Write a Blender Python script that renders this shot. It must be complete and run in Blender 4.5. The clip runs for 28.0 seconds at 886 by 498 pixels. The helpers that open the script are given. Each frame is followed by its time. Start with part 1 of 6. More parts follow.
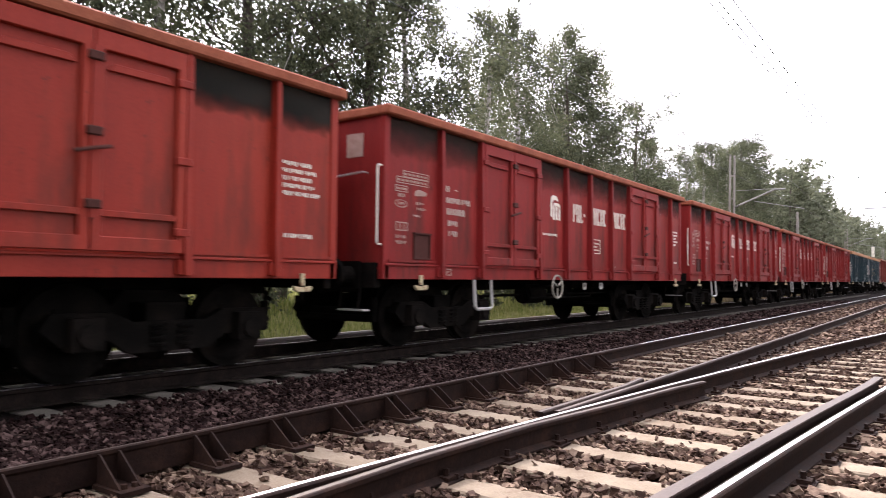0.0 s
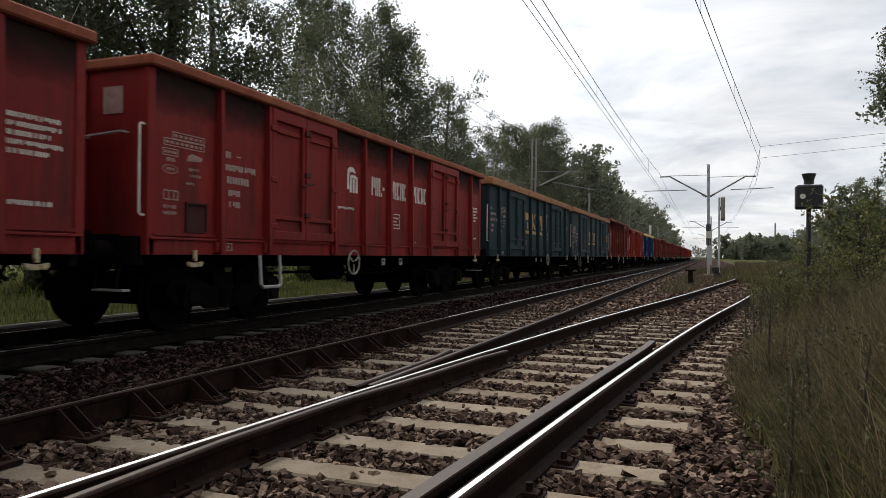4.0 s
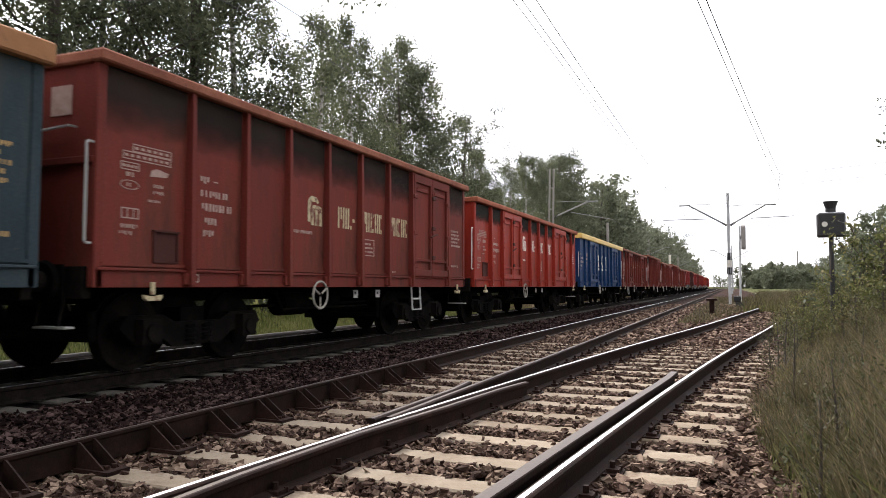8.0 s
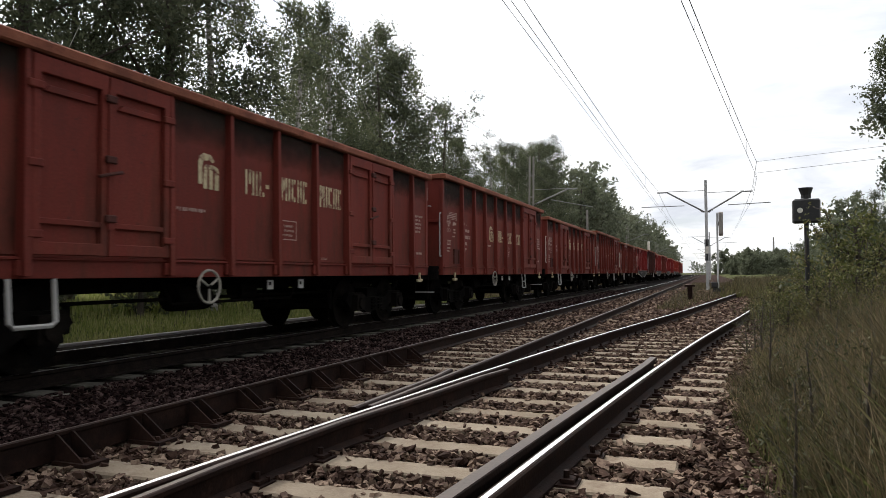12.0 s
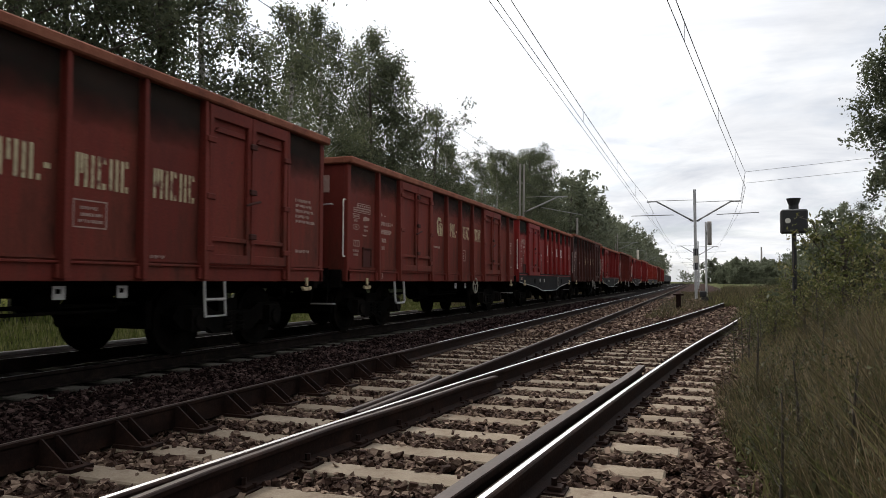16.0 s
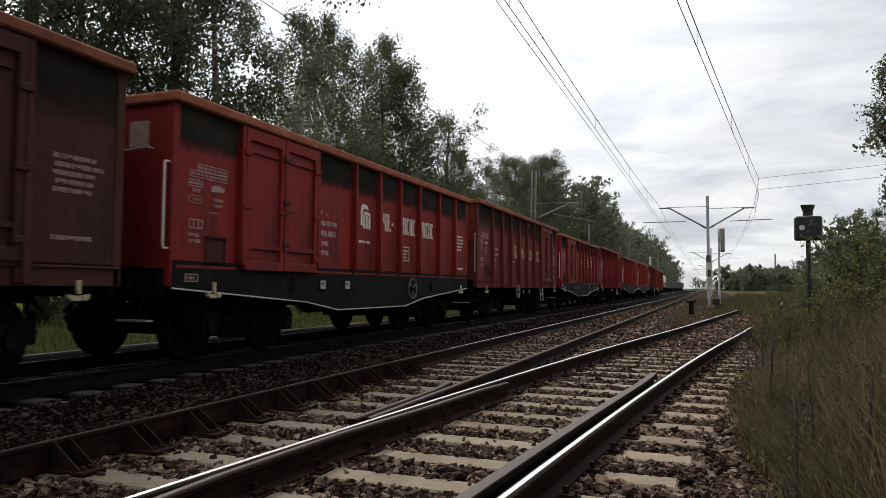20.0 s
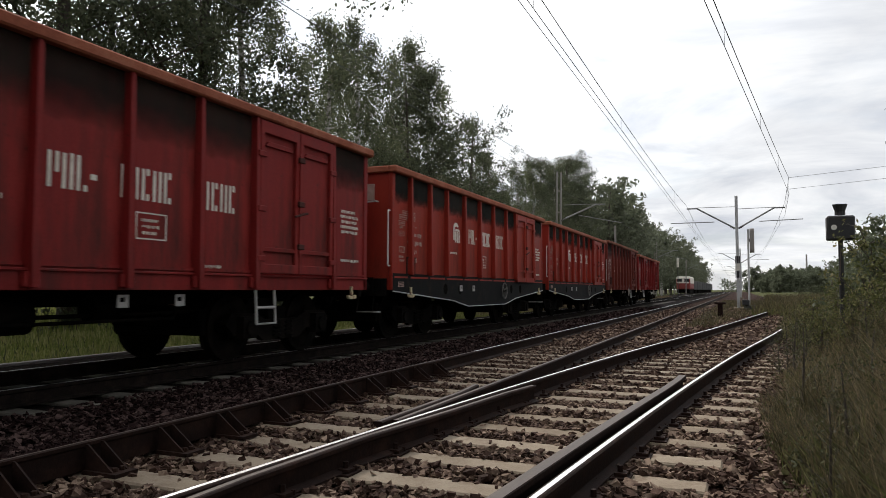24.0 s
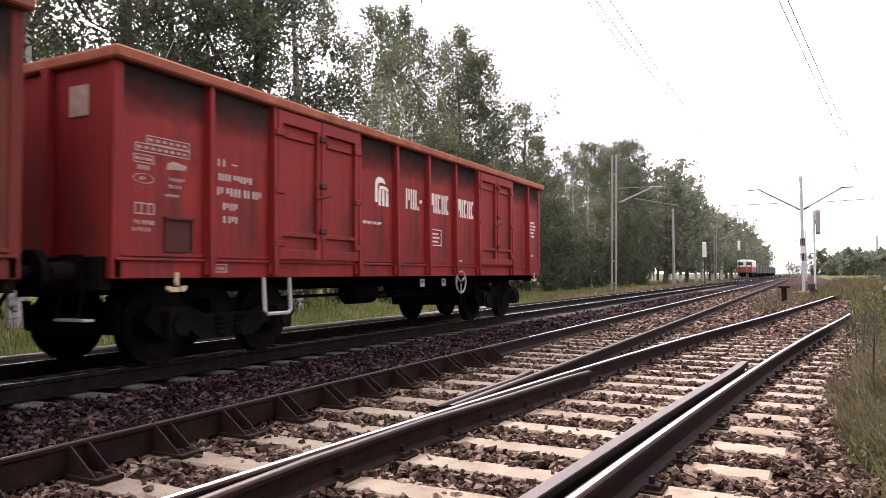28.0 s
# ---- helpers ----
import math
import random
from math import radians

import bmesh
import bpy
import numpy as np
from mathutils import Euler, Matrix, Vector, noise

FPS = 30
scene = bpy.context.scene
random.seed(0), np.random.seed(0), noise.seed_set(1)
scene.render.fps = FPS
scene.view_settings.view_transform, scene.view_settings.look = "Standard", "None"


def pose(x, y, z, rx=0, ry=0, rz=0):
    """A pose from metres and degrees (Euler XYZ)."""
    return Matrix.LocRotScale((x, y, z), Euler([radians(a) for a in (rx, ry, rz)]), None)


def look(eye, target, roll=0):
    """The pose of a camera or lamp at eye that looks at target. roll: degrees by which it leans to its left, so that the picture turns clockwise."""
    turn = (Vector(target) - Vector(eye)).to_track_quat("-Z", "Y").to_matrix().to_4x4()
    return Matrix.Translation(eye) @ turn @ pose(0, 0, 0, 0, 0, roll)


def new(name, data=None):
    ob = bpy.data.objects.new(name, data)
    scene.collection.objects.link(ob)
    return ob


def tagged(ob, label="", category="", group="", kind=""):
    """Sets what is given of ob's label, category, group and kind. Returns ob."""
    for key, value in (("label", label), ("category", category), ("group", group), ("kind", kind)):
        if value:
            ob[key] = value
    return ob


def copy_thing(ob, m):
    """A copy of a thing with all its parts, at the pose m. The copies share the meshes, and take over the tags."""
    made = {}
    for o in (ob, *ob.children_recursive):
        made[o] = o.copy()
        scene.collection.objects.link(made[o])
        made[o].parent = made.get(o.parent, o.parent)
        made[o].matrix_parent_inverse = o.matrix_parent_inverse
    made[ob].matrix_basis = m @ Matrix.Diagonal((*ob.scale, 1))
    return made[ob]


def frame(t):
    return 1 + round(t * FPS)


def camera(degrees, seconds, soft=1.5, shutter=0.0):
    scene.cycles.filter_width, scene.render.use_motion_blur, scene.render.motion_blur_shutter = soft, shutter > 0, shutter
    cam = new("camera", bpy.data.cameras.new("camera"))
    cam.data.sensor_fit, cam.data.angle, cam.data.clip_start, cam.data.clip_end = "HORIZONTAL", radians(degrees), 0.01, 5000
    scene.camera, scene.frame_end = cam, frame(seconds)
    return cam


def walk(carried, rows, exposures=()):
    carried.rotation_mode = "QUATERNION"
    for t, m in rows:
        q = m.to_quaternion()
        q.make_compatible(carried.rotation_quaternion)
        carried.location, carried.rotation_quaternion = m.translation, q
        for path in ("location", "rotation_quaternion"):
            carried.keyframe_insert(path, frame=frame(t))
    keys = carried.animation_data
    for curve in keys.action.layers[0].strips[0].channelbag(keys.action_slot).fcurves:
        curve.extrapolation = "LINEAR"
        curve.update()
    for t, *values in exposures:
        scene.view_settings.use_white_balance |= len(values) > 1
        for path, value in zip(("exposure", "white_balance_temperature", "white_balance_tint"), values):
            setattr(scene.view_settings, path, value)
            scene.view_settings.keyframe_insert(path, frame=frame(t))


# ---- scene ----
# ---------------------------------------------------------------- camera
cam = camera(64.0, 28.0, soft=0.8, shutter=0.12)
PATH = [
    (0, pose(0, 0, 1.2, 92.30, -0.58, 35.56)),
    (0.2, pose(0, 0, 1.2, 91.07, -2.24, 31.52)),
    (0.5, pose(0, 0, 1.2, 91.12, -2.13, 27.24)),
    (1, pose(0, 0, 1.2, 91.71, -2.07, 20.95)),
    (1.5, pose(0, 0, 1.2, 91.87, -2.51, 18.88)),
    (2, pose(0, 0, 1.2, 90.51, -0.99, 16.34)),
    (2.5, pose(0, 0, 1.2, 88.95, -1.08, 15.59)),
    (3, pose(0, 0, 1.2, 89.59, -0.56, 17.92)),
    (3.5, pose(0, 0, 1.2, 90.44, -0.56, 19.94)),
    (5.5, pose(0, 0, 1.2, 90.51, 0.35, 22.03)),
    (6, pose(0, 0, 1.2, 90.96, 0.91, 23.54)),
    (6.5, pose(0, 0, 1.2, 91.69, 0.03, 24.33)),
    (7, pose(0, 0, 1.2, 92.05, 0.81, 23.82)),
    (7.5, pose(0, 0, 1.2, 92.71, 0.52, 22.63)),
    (8, pose(0, 0, 1.2, 92.96, -0.16, 22.07)),
    (8.5, pose(0, 0, 1.2, 93.43, -0.38, 22.77)),
    (9, pose(0, 0, 1.2, 93.44, -0.09, 24.55)),
    (9.5, pose(0, 0, 1.2, 93.27, -0.43, 24.55)),
    (10, pose(0, 0, 1.2, 93.50, -0.42, 23.54)),
    (10.5, pose(0, 0, 1.2, 93.26, -0.87, 22.64)),
    (11, pose(0, 0, 1.2, 92.54, -0.66, 22.69)),
    (11.5, pose(0, 0, 1.2, 91.69, -0.05, 21.49)),
    (12, pose(0, 0, 1.2, 92.00, 0.28, 20.52)),
    (12.5, pose(0, 0, 1.2, 91.95, 0.54, 19.86)),
    (14.5, pose(0, 0, 1.2, 92.45, 0.09, 19.91)),
    (15, pose(0, 0, 1.2, 92.19, -0.58, 20.24)),
    (15.5, pose(0, 0, 1.2, 93.01, 0.03, 19.88)),
    (16, pose(0, 0, 1.2, 92.52, -0.29, 19.69)),
    (16.5, pose(0, 0, 1.2, 92.50, 0.02, 20.05)),
    (17, pose(0, 0, 1.2, 93.02, -0.38, 19.67)),
    (17.5, pose(0, 0, 1.2, 93.02, 0.19, 20.17)),
    (18, pose(0, 0, 1.2, 92.94, -0.41, 19.68)),
    (18.5, pose(0, 0, 1.2, 93.37, -0.74, 18.58)),
    (19, pose(0, 0, 1.2, 92.81, -1.45, 19.26)),
    (19.5, pose(0, 0, 1.2, 92.30, -1.14, 20.82)),
    (20, pose(0, 0, 1.2, 93.01, -0.48, 20.60)),
    (20.5, pose(0, 0, 1.2, 92.50, -0.93, 20.82)),
    (21, pose(0, 0, 1.2, 93.20, -1.10, 21.34)),
    (21.5, pose(0, 0, 1.2, 92.34, -0.59, 21.17)),
    (23.5, pose(0, 0, 1.2, 92.60, -0.23, 22.66)),
    (24, pose(0, 0, 1.2, 93.20, -0.23, 22.65)),
    (24.5, pose(0, 0, 1.2, 96.19, 1.54, 27.86)),
    (25, pose(0, 0, 1.2, 99.27, -1.08, 30.71)),
    (25.5, pose(0, 0, 1.2, 96.17, -1.94, 29.79)),
    (26, pose(0, 0, 1.2, 95.59, -1.27, 28.88)),
    (26.5, pose(0, 0, 1.2, 93.59, -0.88, 31.07)),
    (27, pose(0, 0, 1.2, 93.04, -0.55, 28.87)),
    (27.5, pose(0, 0, 1.2, 92.27, -0.55, 27.05)),
    (28, pose(0, 0, 1.2, 92.05, 0.20, 27.00)),
]
EXPOSURES = [(0, 1.6, 6500, 22), (0.6, 1.6, 6500, 21), (1.0, 0.84, 6500, 15), (1.5, 0.06, 6500, 10), (2.0, -0.24, 6500, 10), (3.5, -0.11, 6500, 10), (5.5, 0.47, 6500, 12), (6.0, 0.84, 6500, 13), (9.0, 1.07, 6500, 14), (10.0, 0.87, 6500, 13), (10.4, 0.52, 6500, 11), (11.0, 0.42, 6500, 10), (12.5, 0.26, 6500, 10), (15.0, 0.26, 6500, 11), (17.0, -0.27, 6500, 10), (19.0, -0.42, 6500, 10), (20.0, -0.1, 6500, 10), (24.0, -0.02, 6500, 10), (25.5, 0.3, 6500, 10), (26.3, 1.12, 6500, 13), (26.8, 1.62, 6500, 23), (27.2, 1.62, 6500, 23), (28.0, 1.54, 6500, 25)]
walk(cam, PATH, EXPOSURES)
# ---------------------------------------------------------------- light
SUN_AZ, SUN_EL = radians(52), radians(45)          # to the left of +y, above the horizon
world = bpy.data.worlds.new("overcast_sky")
scene.world = world
world.use_nodes = True


def tree_of(nt):
    nt.nodes.clear()

    def node(kind, **kw):
        n = nt.nodes.new(kind)
        for k, v in kw.items():
            if k in n.inputs:
                n.inputs[k].default_value = v
            elif k == "operation":
                n.operation = v
            elif k == "data_type":
                n.data_type = v
            elif k == "sky_type":
                n.sky_type = v
            elif k == "sun_disc":
                n.sun_disc = v
            elif k == "sun_elevation":
                n.sun_elevation = v
            else:
                n.sun_rotation = v
        return n
    return node, nt.links.new


def build_sky():
    node, link = tree_of(world.node_tree)
    sky = node("ShaderNodeTexSky", sky_type="NISHITA", sun_disc=False, sun_elevation=SUN_EL, sun_rotation=-SUN_AZ)
    co = node("ShaderNodeTexCoord")
    sep = node("ShaderNodeSeparateXYZ")
    link(co.outputs["Generated"], sep.inputs[0])
    up = node("ShaderNodeMath", operation="MAXIMUM")
    link(sep.outputs["Z"], up.inputs[0])
    up.inputs[1].default_value = 0.02
    add = node("ShaderNodeMath", operation="ADD")
    link(up.outputs[0], add.inputs[0])
    add.inputs[1].default_value = 0.12
    plane = []
    for axis in ("X", "Y"):
        d = node("ShaderNodeMath", operation="DIVIDE")
        link(sep.outputs[axis], d.inputs[0])
        link(add.outputs[0], d.inputs[1])
        plane.append(d)
    com = node("ShaderNodeCombineXYZ")
    link(plane[0].outputs[0], com.inputs[0])
    link(plane[1].outputs[0], com.inputs[1])
    noise_a = node("ShaderNodeTexNoise", Scale=1.1, Detail=9.0, Roughness=0.58, Distortion=0.5)
    link(com.outputs[0], noise_a.inputs["Vector"])
    ramp = node("ShaderNodeValToRGB")
    ramp.color_ramp.elements[0].position, ramp.color_ramp.elements[1].position = 0.33, 0.6
    ramp.color_ramp.elements[0].color = (0.60, 0.63, 0.69, 1)
    ramp.color_ramp.elements[1].color = (0.98, 0.99, 1.0, 1)
    link(noise_a.outputs["Fac"], ramp.inputs[0])
    # the sun behind the cloud brightens the cloud around it
    sun_dir = node("ShaderNodeCombineXYZ", X=-math.sin(SUN_AZ) * math.cos(SUN_EL), Y=math.cos(SUN_AZ) * math.cos(SUN_EL), Z=math.sin(SUN_EL))
    dot = node("ShaderNodeVectorMath", operation="DOT_PRODUCT")
    link(co.outputs["Generated"], dot.inputs[0])
    link(sun_dir.outputs[0], dot.inputs[1])
    glow = node("ShaderNodeMapRange")
    glow.inputs["From Min"].default_value, glow.inputs["From Max"].default_value = 0.55, 1.0
    glow.inputs["To Min"].default_value, glow.inputs["To Max"].default_value = 1.0, 2.1
    link(dot.outputs["Value"], glow.inputs["Value"])
    bright = node("ShaderNodeVectorMath", operation="SCALE")
    link(ramp.outputs[0], bright.inputs[0])
    link(glow.outputs[0], bright.inputs["Scale"])
    clear = node("ShaderNodeVectorMath", operation="SCALE", Scale=0.10)
    link(sky.outputs[0], clear.inputs[0])
    cover = node("ShaderNodeTexNoise", Scale=0.8, Detail=6.0, Roughness=0.6)
    link(com.outputs[0], cover.inputs["Vector"])
    gap = node("ShaderNodeMapRange")
    gap.inputs["From Min"].default_value, gap.inputs["From Max"].default_value = 0.36, 0.50
    gap.inputs["To Min"].default_value, gap.inputs["To Max"].default_value = 0.72, 1.0
    link(cover.outputs["Fac"], gap.inputs["Value"])
    mix = node("ShaderNodeMix", data_type="RGBA")
    link(gap.outputs[0], mix.inputs["Factor"])
    link(clear.outputs[0], mix.inputs["A"])
    link(bright.outputs[0], mix.inputs["B"])
    back = node("ShaderNodeBackground", Strength=1.05)
    link(mix.outputs["Result"], back.inputs[0])
    out = node("ShaderNodeOutputWorld")
    link(back.outputs[0], out.inputs[0])


build_sky()
sun = new("sun", bpy.data.lights.new("sun", "SUN"))
sun.data.energy, sun.data.angle, sun.data.color = 3.2, radians(5), (1.0, 0.95, 0.88)
sun.matrix_world = look((-30 * math.sin(SUN_AZ), 30 * math.cos(SUN_AZ), 30 * math.tan(SUN_EL)), (0, 0, 0))


# ---------------------------------------------------------------- materials
def material(name, colours, scale=3.0, rough=(0.5, 0.8), metal=0.0, fine=40.0, bump=0.2, bump_dist=0.01, vary=0.0, island=0.0,
             stain=None, stain_at=(0.52, 0.62), stain_scale=1.2, stretch=(1, 1, 1), spec=0.5, thin=0.0, chips=None):
    """colours: two or three tones mixed by a coarse and a fine noise; stain: a colour in blotches of its own."""
    m = bpy.data.materials.new(name)
    m.use_nodes = True
    node, link = tree_of(m.node_tree)
    out, bsdf = node("ShaderNodeOutputMaterial"), node("ShaderNodeBsdfPrincipled")
    link(bsdf.outputs[0], out.inputs[0])
    co, mp = node("ShaderNodeTexCoord"), node("ShaderNodeMapping")
    mp.inputs["Scale"].default_value = stretch
    link(co.outputs["Object"], mp.inputs["Vector"])
    coarse = node("ShaderNodeTexNoise", Scale=scale, Detail=5.0, Roughness=0.6)
    small = node("ShaderNodeTexNoise", Scale=fine, Detail=3.0, Roughness=0.65)
    link(mp.outputs[0], coarse.inputs["Vector"])
    link(co.outputs["Object"], small.inputs["Vector"])
    both = node("ShaderNodeMath", operation="MULTIPLY_ADD")
    link(small.outputs["Fac"], both.inputs[0])
    both.inputs[1].default_value = 0.45
    link(coarse.outputs["Fac"], both.inputs[2])
    fac = both
    if vary or island:
        info = node("ShaderNodeNewGeometry") if island else node("ShaderNodeObjectInfo")
        more = node("ShaderNodeMath", operation="MULTIPLY_ADD")
        link(info.outputs["Random Per Island" if island else "Random"], more.inputs[0])
        more.inputs[1].default_value = island or vary
        link(both.outputs[0], more.inputs[2])
        off = node("ShaderNodeMath", operation="SUBTRACT")
        link(more.outputs[0], off.inputs[0])
        off.inputs[1].default_value = (island or vary) / 2
        fac = off
    ramp = node("ShaderNodeValToRGB")
    el = ramp.color_ramp.elements
    while len(el) < len(colours):
        el.new(0.5)
    for i, c in enumerate(colours):
        el[i].position = 0.5 + 0.45 * i / max(1, len(colours) - 1)
        el[i].color = (*c, 1)
    link(fac.outputs[0], ramp.inputs[0])
    colour = ramp.outputs[0]
    if stain:
        blotch = node("ShaderNodeTexNoise", Scale=stain_scale, Detail=8.0, Roughness=0.7)
        link(mp.outputs[0], blotch.inputs["Vector"])
        rng = node("ShaderNodeMapRange")
        rng.inputs["From Min"].default_value, rng.inputs["From Max"].default_value = stain_at
        link(blotch.outputs["Fac"], rng.inputs["Value"])
        mix = node("ShaderNodeMix", data_type="RGBA")
        link(rng.outputs[0], mix.inputs["Factor"])
        link(colour, mix.inputs["A"])
        mix.inputs["B"].default_value = (*stain, 1)
        colour = mix.outputs["Result"]
    if chips:
        # knocks and flaked spots
        spots = node("ShaderNodeTexNoise", Scale=9.0, Detail=7.0, Roughness=0.75)
        link(co.outputs["Object"], spots.inputs["Vector"])
        edge = node("ShaderNodeMapRange")
        edge.inputs["From Min"].default_value, edge.inputs["From Max"].default_value = 0.625, 0.665
        edge.inputs["To Max"].default_value = 0.8
        link(spots.outputs["Fac"], edge.inputs["Value"])
        mix = node("ShaderNodeMix", data_type="RGBA")
        link(edge.outputs[0], mix.inputs["Factor"])
        link(colour, mix.inputs["A"])
        mix.inputs["B"].default_value = (*chips, 1)
        colour = mix.outputs["Result"]
    link(colour, bsdf.inputs["Base Color"])
    rr = node("ShaderNodeMapRange")
    rr.inputs["To Min"].default_value, rr.inputs["To Max"].default_value = rough
    link(coarse.outputs["Fac"], rr.inputs["Value"])
    link(rr.outputs[0], bsdf.inputs["Roughness"])
    bsdf.inputs["Metallic"].default_value = metal
    bsdf.inputs["Specular IOR Level"].default_value = spec
    if bump:
        b = node("ShaderNodeBump", Strength=bump, Distance=bump_dist)
        link(small.outputs["Fac"], b.inputs["Height"])
        link(b.outputs[0], bsdf.inputs["Normal"])
    if thin:
        tl, ms = node("ShaderNodeBsdfTranslucent"), node("ShaderNodeMixShader", Fac=thin)
        link(colour, tl.inputs[0])
        link(bsdf.outputs[0], ms.inputs[1])
        link(tl.outputs[0], ms.inputs[2])
        link(ms.outputs[0], out.inputs[0])
    return m


RED = material("red_paint", [(0.142, 0.0092, 0.0088), (0.205, 0.0138, 0.0128), (0.255, 0.025, 0.021)], 1.6, (0.5, 0.75), bump=0.05, vary=0.12, stain=(0.062, 0.014, 0.011), stain_at=(0.49, 0.72), stain_scale=2.1, stretch=(1, 1, 0.22), spec=0.22, chips=(0.040, 0.014, 0.010))
BRIGHT = material("bright_red_paint", [(0.190, 0.0150, 0.0085), (0.262, 0.0230, 0.0125), (0.305, 0.035, 0.019)], 1.4, (0.45, 0.65), bump=0.05, vary=0.08, stain=(0.10, 0.019, 0.012), stain_at=(0.51, 0.75), stain_scale=2.1, stretch=(1, 1, 0.22), spec=0.22, chips=(0.06, 0.018, 0.012))
BROWN = material("faded_oxide_paint", [(0.098, 0.0175, 0.0125), (0.152, 0.025, 0.0175), (0.20, 0.046, 0.029)], 1.6, (0.6, 0.85), bump=0.08, vary=0.14, stain=(0.055, 0.018, 0.013), stain_at=(0.48, 0.72), stain_scale=1.6, stretch=(1, 1, 0.3), spec=0.2, chips=(0.04, 0.018, 0.014))
SOOTED = material("sooty_brown_paint", [(0.040, 0.014, 0.011), (0.065, 0.019, 0.015), (0.10, 0.032, 0.025)], 1.6, (0.7, 0.92), bump=0.1, vary=0.14, stain=(0.03, 0.016, 0.012), stain_at=(0.48, 0.68), stain_scale=1.6, stretch=(1, 1, 0.3), spec=0.25, chips=(0.10, 0.045, 0.03))
GREEN = material("faded_teal_paint", [(0.0105, 0.0225, 0.0275), (0.0165, 0.034, 0.041), (0.027, 0.050, 0.057)], 1.6, (0.6, 0.85), bump=0.08, vary=0.1, stain=(0.045, 0.044, 0.038), stain_at=(0.54, 0.74), stain_scale=1.7, stretch=(1, 1, 0.3), spec=0.22, chips=(0.06, 0.042, 0.03))
DUSTY = material("dust_greyed_teal_paint", [(0.018, 0.030, 0.037), (0.030, 0.048, 0.058), (0.055, 0.068, 0.072)], 1.9, (0.7, 0.92), bump=0.1, vary=0.12, stain=(0.075, 0.062, 0.048), stain_at=(0.52, 0.72), stain_scale=1.8, stretch=(1, 1, 0.28), spec=0.2, chips=(0.08, 0.06, 0.045))
BLUE = material("blue_paint", [(0.0022, 0.020, 0.068), (0.0032, 0.028, 0.097), (0.0052, 0.037, 0.12)], 1.4, (0.45, 0.65), bump=0.04, vary=0.06, spec=0.22, stain=(0.012, 0.022, 0.045), stain_at=(0.54, 0.74), stain_scale=1.8, stretch=(1, 1, 0.3), chips=(0.05, 0.09, 0.16))
RUSTRIM = material("rusty_rim", [(0.19, 0.052, 0.028), (0.27, 0.078, 0.042), (0.34, 0.125, 0.075)], 2.5, (0.65, 0.9), bump=0.2, vary=0.1, spec=0.2, chips=(0.10, 0.035, 0.02))
OLDRIM = material("dark_rusty_rim", [(0.14, 0.046, 0.028), (0.22, 0.075, 0.045), (0.28, 0.115, 0.07)], 2.5, (0.7, 0.9), bump=0.2, vary=0.15, spec=0.2, chips=(0.07, 0.03, 0.02))
TANRIM = material("orange_rim", [(0.29, 0.135, 0.060), (0.36, 0.175, 0.080)], 2.5, (0.6, 0.85), bump=0.1, spec=0.2, stain=(0.14, 0.075, 0.045), stain_at=(0.54, 0.66), stain_scale=3.0)
YELLOW = material("yellow_paint", [(0.62, 0.42, 0.10), (0.72, 0.5, 0.14)], 2.0, (0.4, 0.6), bump=0.03)
GRIME = material("coal_grime", [(0.016, 0.018, 0.016), (0.03, 0.032, 0.029), (0.06, 0.045, 0.04)], 1.4, (0.7, 0.95), bump=0.1, vary=0.2, stretch=(1, 1, 0.6))
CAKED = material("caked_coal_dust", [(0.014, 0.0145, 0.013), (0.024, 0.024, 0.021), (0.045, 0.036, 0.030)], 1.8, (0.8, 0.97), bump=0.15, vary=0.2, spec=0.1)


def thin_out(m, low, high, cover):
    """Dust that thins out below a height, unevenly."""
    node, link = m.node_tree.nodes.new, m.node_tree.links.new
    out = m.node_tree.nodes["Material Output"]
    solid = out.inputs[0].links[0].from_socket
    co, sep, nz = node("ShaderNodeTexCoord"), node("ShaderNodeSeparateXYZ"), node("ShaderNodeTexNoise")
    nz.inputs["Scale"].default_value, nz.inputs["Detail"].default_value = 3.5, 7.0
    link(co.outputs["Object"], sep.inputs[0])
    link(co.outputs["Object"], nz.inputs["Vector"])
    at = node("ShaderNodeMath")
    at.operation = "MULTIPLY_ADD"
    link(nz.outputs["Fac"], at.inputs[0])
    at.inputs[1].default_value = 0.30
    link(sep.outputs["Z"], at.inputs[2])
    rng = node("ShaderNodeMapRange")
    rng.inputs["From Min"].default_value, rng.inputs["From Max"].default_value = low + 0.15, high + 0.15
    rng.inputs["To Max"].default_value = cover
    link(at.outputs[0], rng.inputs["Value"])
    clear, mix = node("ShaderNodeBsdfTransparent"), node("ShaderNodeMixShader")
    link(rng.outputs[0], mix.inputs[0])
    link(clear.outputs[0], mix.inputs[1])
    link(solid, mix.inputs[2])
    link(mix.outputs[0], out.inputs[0])


